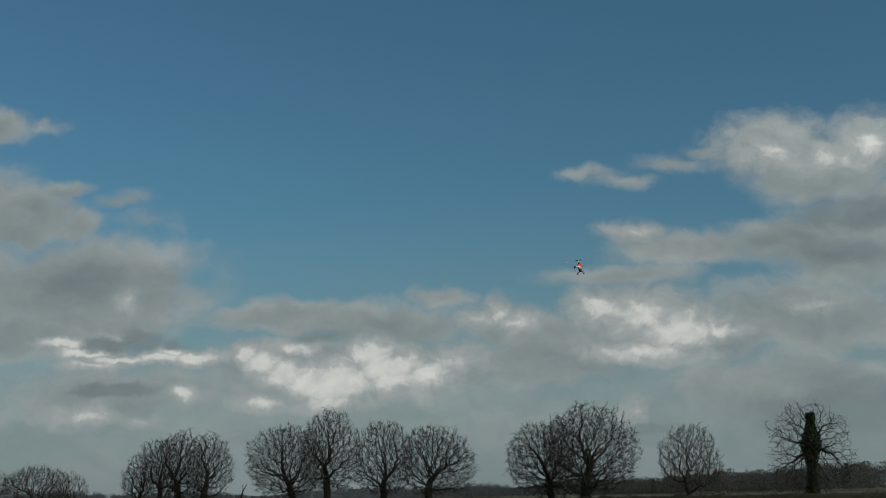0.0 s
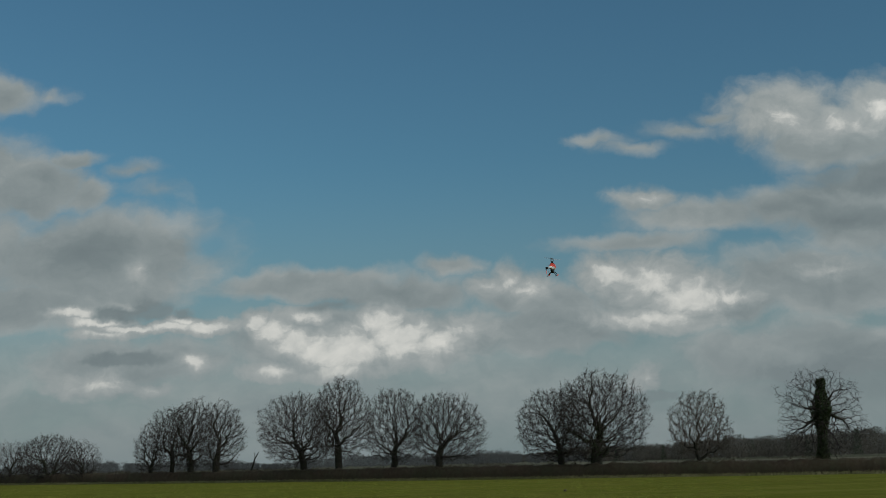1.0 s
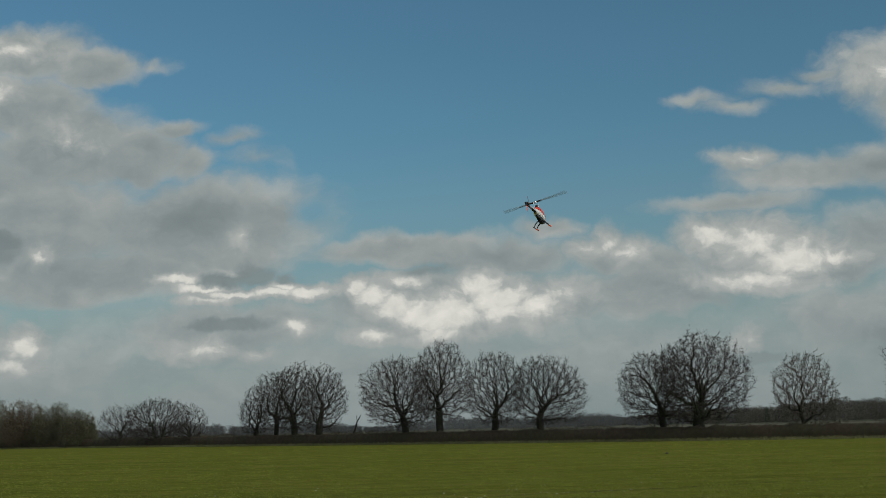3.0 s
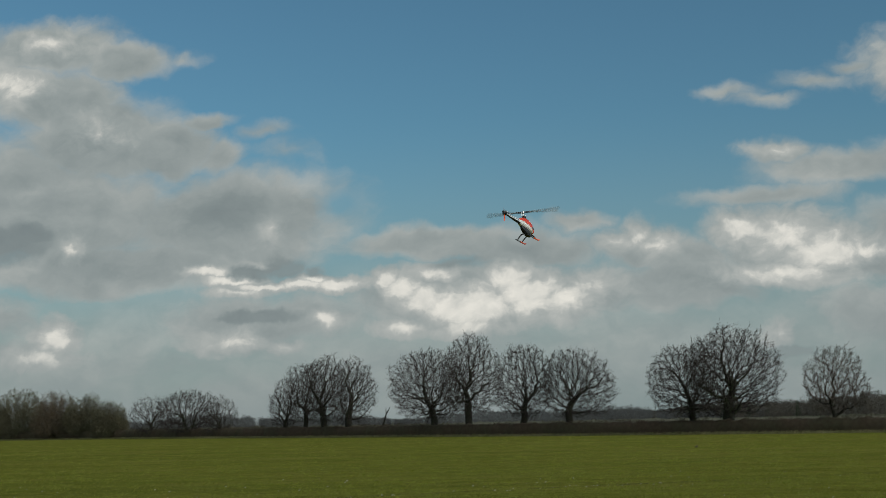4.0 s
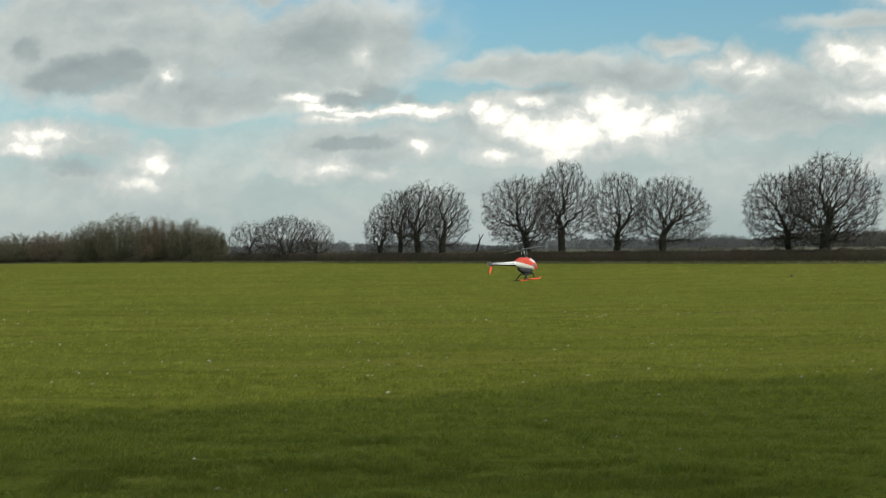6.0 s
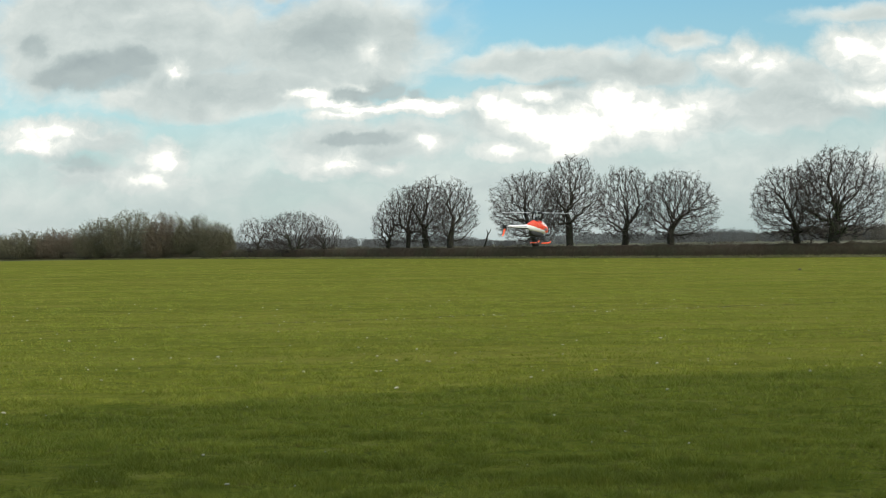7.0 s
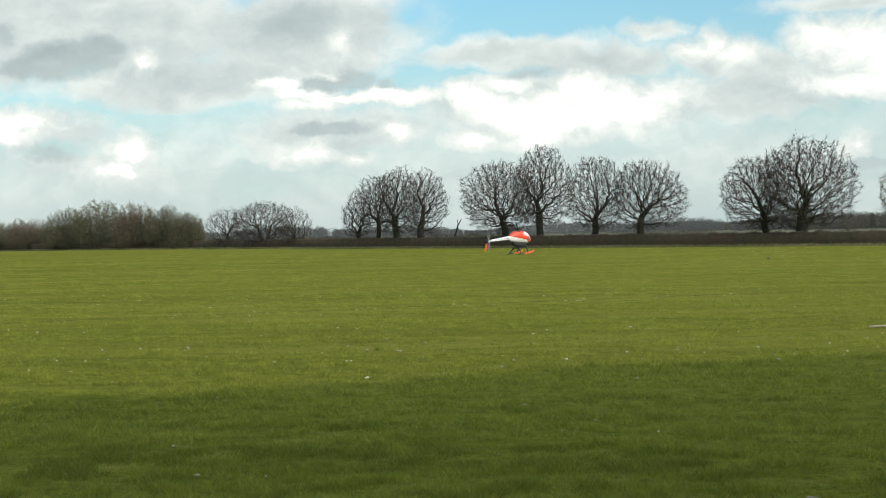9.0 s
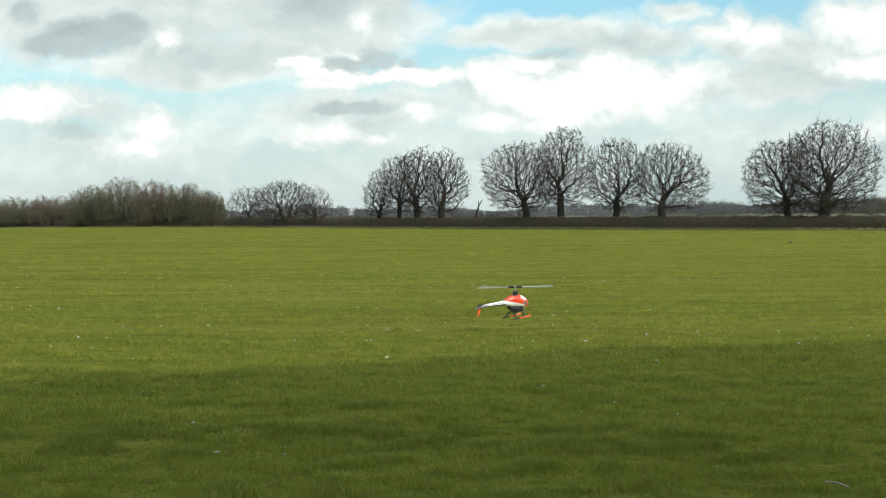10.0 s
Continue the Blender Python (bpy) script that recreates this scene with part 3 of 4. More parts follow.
def oak(name, label, seed, place, env, fork, base, twig_each=6, long=0.32, thin=0.0084, ivy=0.0, ivy_top=4.0, bark=None, twig=None, category="tree", mass=0, group="bare trees along the hedge", **more):
    rng = np.random.default_rng(seed)
    a, b, ra, rb, load = grow_oak(seed, env, fork, base, **more)
    ob = tagged(new(name), label, category, group)
    ob.matrix_basis = pose(*place)
    thick = ra > 0.065
    v, f = prisms(a[thick], b[thick] + (b - a)[thick] * 0.08, ra[thick], rb[thick], 7)
    smooth(soup("trunk", v, f, bark or BARK, ob))
    t = ~thick
    ends = np.where(load < 0.026)[0]
    d = (b - a)[ends]
    d /= np.linalg.norm(d, axis=1, keepdims=True)
    d = np.repeat(d, twig_each, 0)
    p = np.repeat(b[ends], twig_each, 0) - d * rng.uniform(0, 0.3, (len(d), 1))
    w = d + rng.normal(0, 0.5, d.shape)
    w /= np.linalg.norm(w, axis=1, keepdims=True)
    ln = rng.uniform(0.35, 1.1, (len(d), 1)) * long
    q = p + w * ln
    w2 = w + rng.normal(0, 0.45, d.shape)
    w2 /= np.linalg.norm(w2, axis=1, keepdims=True)
    v, f = join(prisms(a[t], b[t], ra[t], rb[t], 3), ribbons(rng, p, q, thin), ribbons(rng, q, q + w2 * ln * 0.7, thin * 0.8))
    if mass:
        # the close tangle of shoots inside a thicket
        k = rng.integers(0, len(b), mass)
        p = b[k] + rng.normal(0, 0.22, (mass, 3))
        p[:, 2] = np.abs(p[:, 2]) * rng.uniform(0.55, 1.0, mass)
        v, f = join((v, f), ribbons(rng, p, p + (rng.normal(0, 0.35, (mass, 3)) + (0, 0, 0.1)) * rng.uniform(0.4, 1.0, (mass, 1)), thin))
    soup("crown", v, f, twig or TWIG, ob)
    if ivy:
        k = np.where((ra > 0.09) & (b[:, 2] < ivy_top))[0]
        k = np.repeat(k, int(30 * ivy))
        e = rng.normal(0, 1, (len(k), 3))
        e /= np.linalg.norm(e, axis=1, keepdims=True)
        c = a[k] + (b - a)[k] * rng.uniform(0, 1, (len(k), 1)) + e * (ra[k][:, None] + rng.uniform(0.0, 0.2, (len(k), 1)))
        c[:, 2] = np.maximum(c[:, 2], 0.05)
        v, f = leaves(rng, c, 0.085, 0.05)
        soup("ivy", v, f, IVY, ob, "dark evergreen ivy climbing the trunk")
    return ob


def make_trees():
    plain = "bare winter oak with spreading dark limbs behind the hedge"
    # direction, left and right edge, top: all as slopes from the eye; then fork height, trunk radius, lowest limbs
    rows = [
        (-0.1097, -0.1495, -0.086, 0.0555, plain, dict(seed=1240, fork=2.9, base=0.38, lean=(-0.6, 0.0)), 1.6),
        (-0.0857, -0.1085, -0.057, 0.0650, "tall bare winter oak with a high rounded crown", dict(seed=341, fork=3.7, base=0.38, lean=(-0.1, 0.0)), 2.2),
        (-0.0447, -0.0675, -0.019, 0.0565, plain, dict(seed=1242, fork=3.0, base=0.34, lean=(0.1, 0.0)), 1.5),
        (-0.0112, -0.0320, 0.0275, 0.0525, "bare winter oak with an open fork behind the hedge", dict(seed=1243, fork=2.8, base=0.36, lean=(0.1, 0.0)), 1.5),
        (-0.2264, -0.2400, -0.2140, 0.0352, "small bare oak at the end of a tree group", dict(seed=144, fork=1.9, base=0.26), 1.2),
        (-0.2103, -0.2280, -0.1930, 0.0465, plain, dict(seed=145, fork=3.2, base=0.28), 1.6),
        (-0.1961, -0.2165, -0.1740, 0.0525, "bare winter oak in a close group of four", dict(seed=946, fork=3.4, base=0.42, lean=(-0.2, 0.0)), 1.6),
        (-0.1780, -0.1930, -0.1535, 0.0515, "bare winter oak with a broad trunk behind the hedge", dict(seed=147, fork=2.7, base=0.44, lean=(0.1, 0.0)), 1.4),
        (0.0799, 0.0455, 0.1040, 0.0570, "bare winter oak standing close beside a larger one", dict(seed=1348, fork=2.4, base=0.30, ivy=0.5, ivy_top=3.0), 1.3),
        (0.1067, 0.0715, 0.1500, 0.0672, "large bare oak with an ivy-clad trunk", dict(seed=1049, fork=2.6, base=0.50, ivy=0.9, ivy_top=5.0), 1.4),
        (0.1822, 0.1600, 0.2110, 0.0495, "slender pale bare tree behind the hedge", dict(seed=950, fork=1.7, base=0.17, twig=BIRCH), 1.5),
    ]
    for k, (u, ul, ur, vt, label, more, low) in enumerate(rows):
        x, y = hedge_point(u, 1.6)
        top = EYE + vt * y
        env = shape((u - ul) * y * 0.94, (ur - u) * y * 0.94, 0.43 * (ur - ul) * y, top - 0.1, low, low + (top - low) * 0.42)
        oak("slender_tree" if k == 10 else "oak_tree", label, place=(x, y, 0), env=env, **more)
    # ivy column with thin bare limbs
    x, y = hedge_point(0.2754, 1.6)
    top = EYE + 0.064 * y
    env = shape(3.7, 3.9, 2.6, top, 1.4, 3.6)
    ob = oak("ivy_clad_tree", "half-bare tree with its trunk thickly wrapped in ivy", 177, (x, y, 0), env, fork=5.0, base=0.30, ivy=0.4, ivy_top=6.0, twig_each=2)
    r2 = np.random.default_rng(78)
    h = r2.uniform(0.3, top - 1.0, 9000)
    swell = 0.42 + 0.16 * np.sin(h * 1.5 + 0.5) + 0.32 * np.exp(-((h - 5.4) / 0.9) ** 2)
    a = r2.uniform(0, 2 * np.pi, len(h))
    c = np.stack([np.cos(a) * swell * r2.uniform(0.5, 1, len(h)) + 0.03 * h - 0.1, np.sin(a) * swell * r2.uniform(0.5, 1, len(h)), h], 1)
    v, f = leaves(r2, c, 0.11, 0.08)
    soup("ivy_column", v, f, IVY, ob, "dense dark ivy round the trunk")


make_trees()


# ---------------------------------------------------------------- thickets, stump, far woods
def thicket(label, seed, u, ul, ur, vt, behind, skin):
    x, y = hedge_point(u, behind)
    half = (ur - ul) / 2 * y
    top = EYE + vt * y
    env = shape(half * 0.95, half * 0.95, half * 0.7, top + 0.5, 0.0, top * 0.40)
    return oak("thicket", label, seed, (x, y, 0), env, 0.6, 0.16, twig_each=4, long=0.4, thin=0.014, bark=skin, twig=skin, category="shrubs", mass=24000,
               group="scrub at the field corner", points=2600, kill=0.55, step=0.36, wild=0.4)


def make_thickets():
    brown = "dense brown-green leafless scrub at the field edge"
    rows = [
        (-0.620, -0.68, -0.575, 0.013), (-0.585, -0.63, -0.545, 0.014), (-0.560, -0.595, -0.530, 0.012), (-0.527, -0.555, -0.50, 0.0145), (-0.497, -0.520, -0.474, 0.016),
        (-0.465, -0.487, -0.443, 0.0235), (-0.437, -0.462, -0.412, 0.0295), (-0.408, -0.428, -0.388, 0.0275), (-0.384, -0.402, -0.366, 0.0240),
        (-0.365, -0.380, -0.350, 0.0185),
    ]
    for k, (u, ul, ur, vt) in enumerate(rows):
        thicket(brown, 200 + k, u, ul, ur, vt, 2.5 - 1.5 * (k % 2), BRUSH if k in (1, 4, 7) else SCRUB)
    for k, (u, ul, ur, vt, label, ivy, seed, each) in enumerate([
            (-0.331, -0.350, -0.312, 0.0235, "low bare tree in a group at the hedge end", 0, 1260, 3),
            (-0.3016, -0.328, -0.278, 0.0285, "round bushy tree dark with ivy", 0.5, 1261, 5),
            (-0.2765, -0.295, -0.2625, 0.0235, "low bare tree in a group at the hedge end", 0, 1062, 3)]):
        x, y = hedge_point(u, 1.5)
        top = EYE + vt * y
        env = shape((u - ul) * y, (ur - u) * y, 0.45 * (ur - ul) * y, top, 0.5, 0.5 + top * 0.4)
        oak("field_tree", label, seed, (x, y, 0), env, 1.1, 0.22, points=3500, ivy=ivy, ivy_top=4.2, thin=0.009, twig_each=each)
    # dead forked stump between the tree groups
    x, y = hedge_point(-0.152, 1.0)
    pts = np.array([(0, 0, -0.1), (0.05, 0, 0.7), (0.16, 0, 1.4), (0.38, 0, 2.0), (0.52, 0, 2.6), (0.80, 0, 3.0), (0.92, 0, 3.3)])
    alt = np.array([(0.52, 0, 2.6), (0.50, 0, 3.0), (0.42, 0, 3.25)])
    r = np.array([0.26, 0.17, 0.12, 0.09, 0.07, 0.045, 0.03])
    v, f = join(prisms(pts[:-1], pts[1:], r[:-1], r[1:], 7), prisms(alt[:-1], alt[1:], np.array([0.05, 0.04]), np.array([0.04, 0.025]), 6))
    ob = soup("dead_tree", v, f, BARK)
    ob.matrix_basis = pose(x, y, 0)
    tagged(ob, "broken dead leaning stem with a forked tip", "tree")


def far_wood(name, label, seed, a0, a1, dist, deep, tall, count, conifers=0.0, mat=None, facets=120, size=0.07):
    """A distant wood: many uneven bare crowns, each a cluster of small facets. a0 to a1: slopes x / y; tall: slope -> height."""
    rng = np.random.default_rng(seed)
    u = rng.uniform(a0, a1, count)
    y = dist + rng.uniform(0, deep, count)
    x = u * y
    z = land_height(x, y)
    h = tall(u) * rng.uniform(0.75, 1.08, count)
    isc = rng.uniform(0, 1, count) < conifers
    per = facets
    t = rng.uniform(0, 1, (count, per))
    a = rng.uniform(0, 2 * np.pi, (count, per))
    wide = np.where(isc[:, None], (1 - t) * 0.24, np.sqrt(np.clip(1 - (2 * t - 1) ** 2, 0, 1)) * 0.44 + 0.05) * h[:, None]
    rad = wide * np.sqrt(rng.uniform(0.1, 1, (count, per)))
    c = np.stack([x[:, None] + np.cos(a) * rad, y[:, None] + np.sin(a) * rad, z[:, None] + h[:, None] * (0.08 + 0.92 * t)], 2)
    for kind, title, mm in ((False, name, mat or HAZED_WOODS), (True, "conifers", CONIFER)):
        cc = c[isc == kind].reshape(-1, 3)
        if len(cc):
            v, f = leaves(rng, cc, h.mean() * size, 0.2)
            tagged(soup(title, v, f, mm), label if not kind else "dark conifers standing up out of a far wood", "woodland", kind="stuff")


def make_far_woods():
    far_wood("far_woods", "leafless woods on the horizon, greyed by haze put into their colour", 301, -0.72, 0.14, 600, 380, lambda u: 5.2 + 1.3 * np.sin(u * 23 + 2) + 1.0 * np.sin(u * 61), 1700, 0.0, None, 150, 0.055)
    far_wood("middle_woods", "low dark leafless woods beyond the fields", 302, 0.00, 0.11, 800, 160, lambda u: 4.4 + 34 * np.clip(u - 0.01, 0, 0.1) + 1.2 * np.sin(u * 90), 240, 0.06, HAZED_DARKWOOD, 200, 0.055)
    far_wood("right_wood", "dark wood with scattered conifers rising behind the hedge", 303, 0.10, 0.42, 560, 200, lambda u: 5.6 + 29 * np.clip(u - 0.08, 0, 0.3) + 0.6 * np.sin(u * 70), 560, 0.08, HAZED_DARKWOOD, 340, 0.030)
    far_wood("lone_far_trees", "single round trees standing far off in the fields", 304, 0.012, 0.024, 520, 10, lambda u: 5.2 + 0 * u, 3)


make_thickets()
make_far_woods()


def make_shade_wall():
    """A tall unseen block, added behind the camera to throw shade over the near grass."""
    tall = 10.4
    throw = tall / math.tan(radians(SUN_EL))
    away = Vector((-math.sin(radians(SUN_AZ)), -math.cos(radians(SUN_AZ))))
    # wanted edge of the shade on the ground; the block is set back from it
    edge = [(-40.0, -3.0), (-16.0, 8.0), (-6.86, 12.58), (-4.76, 13.54), (-2.63, 14.88), (-0.67, 16.35), (2.65, 17.76), (8.0, 20.2), (16.0, 24.0)]
    rng = np.random.default_rng(21)
    e = np.array(edge)
    s = np.linspace(0, 1, 180)
    run = np.concatenate([[0], np.cumsum(np.linalg.norm(np.diff(e, axis=0), axis=1))]) 
    x, y = np.interp(s * run[-1], run, e[:, 0]), np.interp(s * run[-1], run, e[:, 1])
    top = tall + 0.06 * np.sin(s * 200) + 0.07 * rng.normal(0, 1, 180)
    x, y = x - away.x * throw, y - away.y * throw
    d = np.stack([np.gradient(x), np.gradient(y)], 1)
    d /= np.linalg.norm(d, axis=1, keepdims=True)
    side = np.stack([d[:, 1], -d[:, 0]], 1)
    ring = [(0, 0.0), (0, 1.0), (1.6, 1.0), (1.6, 0.0)]
    v = np.array([[(x[i] + side[i, 0] * a, y[i] + side[i, 1] * a, top[i] * b - (0.1 if b == 0 else 0)) for a, b in ring] for i in range(180)])
    i, j = np.meshgrid(np.arange(179), np.arange(3), indexing="ij")
    a = i * 4 + j
    f = np.stack([a, a + 4, a + 5, a + 1], 2).reshape(-1, 4)
    ob = soup("unseen_shade_wall", v.reshape(-1, 3), f, CONIFER)
    tagged(ob, "unseen tall dark green block, added to shade the near grass", "hedge", kind="structure")


make_shade_wall()


# ---------------------------------------------------------------- model helicopter
def loft(stations, sides=20, power=2.4, paint=None):
    """A closed hull from stations: x, half width, bottom, top. paint(x, y, z) gives the material slot."""
    bm = bmesh.new()
    rings = []
    for x, w, lo, hi in stations:
        ring = []
        for k in range(sides):
            a = 2 * math.pi * k / sides
            c, s = math.cos(a), math.sin(a)
            yy = w * math.copysign(abs(c) ** (2 / power), c)
            zz = (lo + hi) / 2 + (hi - lo) / 2 * math.copysign(abs(s) ** (2 / power), s)
            ring.append(bm.verts.new((x, yy, zz)))
        rings.append(ring)
    for a, b in zip(rings[:-1], rings[1:]):
        for k in range(sides):
            bm.faces.new((a[k], b[k], b[(k + 1) % sides], a[(k + 1) % sides]))
    bm.faces.new(rings[0])
    bm.faces.new(rings[-1][::-1])
    bmesh.ops.recalc_face_normals(bm, faces=bm.faces)
    for f in bm.faces:
        f.smooth = True
        if paint:
            c = f.calc_center_median()
            f.material_index = paint(c.x, c.y, c.z)
    return bm


def rod(points, radii, sides=8):
    p = np.array(points, float)
    r = np.array(radii, float) if hasattr(radii, "__len__") else np.full(len(p), radii)
    return prisms(p[:-1], p[1:], r[:-1], r[1:], sides)


def solid(v, f):
    return [tuple(q) for q in v.tolist()], [tuple(q) for q in f.tolist()]


def slab(outline, thick, axis="y", bevel=0.002):
    """A flat plate with bevelled edges out of an outline in two axes."""
    bm = bmesh.new()
    put = {"y": lambda a, b, s: (a, s, b), "z": lambda a, b, s: (a, b, s), "x": lambda a, b, s: (s, a, b)}[axis]
    lo = [bm.verts.new(put(a, b, -thick / 2)) for a, b in outline]
    hi = [bm.verts.new(put(a, b, thick / 2)) for a, b in outline]
    bm.faces.new(lo)
    bm.faces.new(hi[::-1])
    for k in range(len(lo)):
        j = (k + 1) % len(lo)
        bm.faces.new((lo[k], hi[k], hi[j], lo[j]))
    bmesh.ops.recalc_face_normals(bm, faces=bm.faces)
    bmesh.ops.bevel(bm, geom=list(bm.edges), offset=min(bevel, thick * 0.3), segments=1, affect="EDGES")
    return bm


def cylinder(r, h, centre, axis="z", segments=16):
    bm = bmesh.new()
    bmesh.ops.create_cone(bm, cap_ends=True, segments=segments, radius1=r, radius2=r, depth=h)
    bmesh.ops.bevel(bm, geom=[e for e in bm.edges if len(e.link_faces) == 2 and e.calc_face_angle(0) > 1.0], offset=min(r, h) * 0.15, segments=1, affect="EDGES")
    turn = {"z": Matrix(), "y": Matrix.Rotation(radians(90), 4, "X"), "x": Matrix.Rotation(radians(90), 4, "Y")}[axis]
    bm.transform(Matrix.Translation(centre) @ turn)
    return bm


ROTOR_R = 0.525
TAIL_X, TAIL_Z = -0.66, 0.045


def make_helicopter():
    heli = tagged(new("model_helicopter"), "orange-red and white radio-controlled model helicopter in flight", "model helicopter")

    def paint(x, y, z):
        # white nose patch, carried further up and back as a painted-in highlight
        if (x > 0.10 and z > 0.028) or (x > 0.06 and z > 0.062):
            return 1
        if -0.075 < x < -0.005 and z > 0.095 + 0.5 * abs(x + 0.03):
            return 3
        if x < 0.15 and z < 0.058 - 0.29 * (x + 0.2) - 0.3 * max(0, x - 0.08):
            return 1
        if 0.02 < x < 0.09 and abs(z - 0.075 + 0.5 * (x - 0.02)) < 0.006 and abs(y) > 0.02:
            return 1
        if 0.08 < x < 0.15 and -0.03 < z < 0.005 and abs(y) > 0.03:
            return 2
        return 0

    hull = np.array([(-0.235, 0.016, 0.014, 0.052), (-0.20, 0.028, -0.004, 0.072), (-0.15, 0.042, -0.022, 0.098), (-0.09, 0.056, -0.038, 0.118), (-0.03, 0.066, -0.050, 0.124),
                     (0.03, 0.070, -0.060, 0.116), (0.09, 0.068, -0.070, 0.096), (0.14, 0.060, -0.074, 0.066), (0.18, 0.046, -0.070, 0.030), (0.205, 0.028, -0.058, -0.004), (0.214, 0.010, -0.044, -0.026)])
    xs = np.interp(np.linspace(0, 10, 61), np.arange(11), hull[:, 0])
    stations = [(float(x), *[float(np.interp(x, hull[:, 0], hull[:, k])) for k in (1, 2, 3)]) for x in xs]
    canopy = part("canopy", loft(stations, 48, 2.3, paint), [RED, WHITE, GREYMARK, CARBON], heli, "glossy orange-red and white canopy")
    part("windscreen_mark", slab([(0.10, -0.018), (0.14, -0.030), (0.15, -0.012), (0.11, 0.006)], 0.003, "y"), GREYMARK, canopy)
    for o in canopy.children:
        o.matrix_basis = pose(0.0, -0.066, 0.0)
    frame_ob = part("frame", loft([(-0.15, 0.018, -0.060, -0.01), (-0.11, 0.026, -0.085, -0.02), (-0.07, 0.032, -0.106, -0.02), (0.0, 0.034, -0.118, -0.03), (0.06, 0.034, -0.116, -0.03), (0.105, 0.024, -0.098, -0.03)], 12, 5.0), CARBON, heli,
                    "black carbon lower frame")
    part("battery_tray", slab([(-0.03, -0.132), (0.12, -0.128), (0.13, -0.112), (-0.03, -0.116)], 0.05, "y"), CARBON, frame_ob)

    # tail boom, deep at the root
    def marks_and_shade(x, y, z):
        low = (z - (0.030 + 0.033 * (-x - 0.2))) / (0.034 + 0.047 * (x + 0.2))
        # the underside goes black: shade on the white boom, put in as colour
        if low < -0.45:
            return 2
        return 1 if -0.2 < low < 0.45 and -0.62 < x < -0.24 and int(x * 70) % 4 else 0
    n = 26
    st = []
    for k in range(n):
        s = k / (n - 1)
        x = -0.20 - s * 0.45
        c = 0.030 + 0.015 * s
        hh = 0.034 * (1 - s) + 0.013 * s
        st.append((x, 0.026 * (1 - s) + 0.011 * s, c - hh, c + hh))
    part("tail_boom", loft(st, 16, 2.2, marks_and_shade), [WHITE, GREYMARK, CARBON], heli, "tapered white tail boom with dark markings and shade painted underneath")
    gear = part("tail_gearbox", cylinder(0.027, 0.05, (TAIL_X, -0.010, TAIL_Z), "y"), CARBON, heli, "black tail gearbox")
    part("tail_clamp", slab([(TAIL_X - 0.035, TAIL_Z - 0.026), (TAIL_X + 0.05, TAIL_Z - 0.020), (TAIL_X + 0.05, TAIL_Z + 0.020), (TAIL_X - 0.035, TAIL_Z + 0.026)], 0.03, "y"), CARBON, gear)
    part("tail_fin", slab([(TAIL_X + 0.03, TAIL_Z - 0.01), (TAIL_X - 0.02, TAIL_Z - 0.015), (TAIL_X - 0.055, TAIL_Z - 0.125), (TAIL_X - 0.04, TAIL_Z - 0.135), (TAIL_X - 0.005, TAIL_Z - 0.09)], 0.004, "y"),
         ORANGE, heli, "neon orange lower tail fin")
    # landing gear
    for x, name in ((-0.075, "rear_strut"), (0.075, "front_strut")):
        v, f = rod([(x - 0.035, -0.105, -0.196), (x - 0.022, -0.090, -0.165), (x, -0.045, -0.118), (x, 0.045, -0.118), (x - 0.022, 0.090, -0.165), (x - 0.035, 0.105, -0.196)],
                   [0.007, 0.008, 0.010, 0.010, 0.008, 0.007], 8)
        part("strut", solid(v, f), CARBON, heli, "black bowed landing strut")
    for y in (-0.105, 0.105):
        v, f = rod([(-0.17, y, -0.196), (-0.16, y, -0.199), (-0.03, y, -0.200)], [0.004, 0.0065, 0.0065], 8)
        skid = part("skid", solid(v, f), CARBON, heli)
        v, f = rod([(-0.03, y, -0.200), (0.12, y, -0.199), (0.155, y, -0.190), (0.17, y, -0.176)], [0.0095, 0.0095, 0.0095, 0.006], 8)
        part("skid_cover", solid(v, f), ORANGE, skid, "neon orange skid end")
    # main rotor
    mast = part("mast", cylinder(0.007, 0.13, (0, 0, 0.155), "z", 12), METAL, heli, "bright steel rotor mast")
    part("swashplate", cylinder(0.030, 0.014, (0, 0, 0.150), "z", 20), CARBON, mast)
    part("servo_block", slab([(-0.035, 0.10), (0.035, 0.10), (0.028, 0.158), (-0.030, 0.165)], 0.045, "y", 0.006), CARBON, mast, "black servo and gear block")
    rotor = new("main_rotor")
    rotor.parent = heli
    part("rotor_hub", cylinder(0.020, 0.034, (0, 0, 0), "z", 16), METAL, rotor)
    for s in (1, -1):
        grip = part("blade_grip", cylinder(0.013, 0.085, (s * 0.055, 0, 0), "x", 12), CARBON, rotor)
        part("blade", slab([(s * 0.085, -0.016), (s * 0.12, -0.026 * s), (s * (ROTOR_R - 0.015), -0.026 * s), (s * ROTOR_R, -0.012 * s), (s * ROTOR_R, 0.020 * s), (s * 0.12, 0.022 * s),
                            (s * 0.085, 0.016)], 0.006, "z"), BLADE, rotor, "slim grey-white rotor blade")
        v, f = rod([(s * 0.03, 0.03 * s, -0.01), (s * 0.028, 0.03 * s, -0.075)], 0.003, 6)
        part("pitch_link", solid(v, f), METAL, rotor)
    # tail rotor
    tail = new("tail_rotor")
    tail.parent = heli
    part("tail_hub", cylinder(0.010, 0.022, (0, 0, 0), "y", 12), METAL, tail)
    for s in (1, -1):
        part("tail_blade", slab([(s * 0.012, -0.006), (s * 0.03, -0.013), (s * 0.115, -0.013), (s * 0.118, 0.008), (s * 0.03, 0.013), (s * 0.012, 0.006)], 0.004, "y"), GREYMARK, tail,
             "dark grey tail rotor blade")
    return heli, rotor, tail


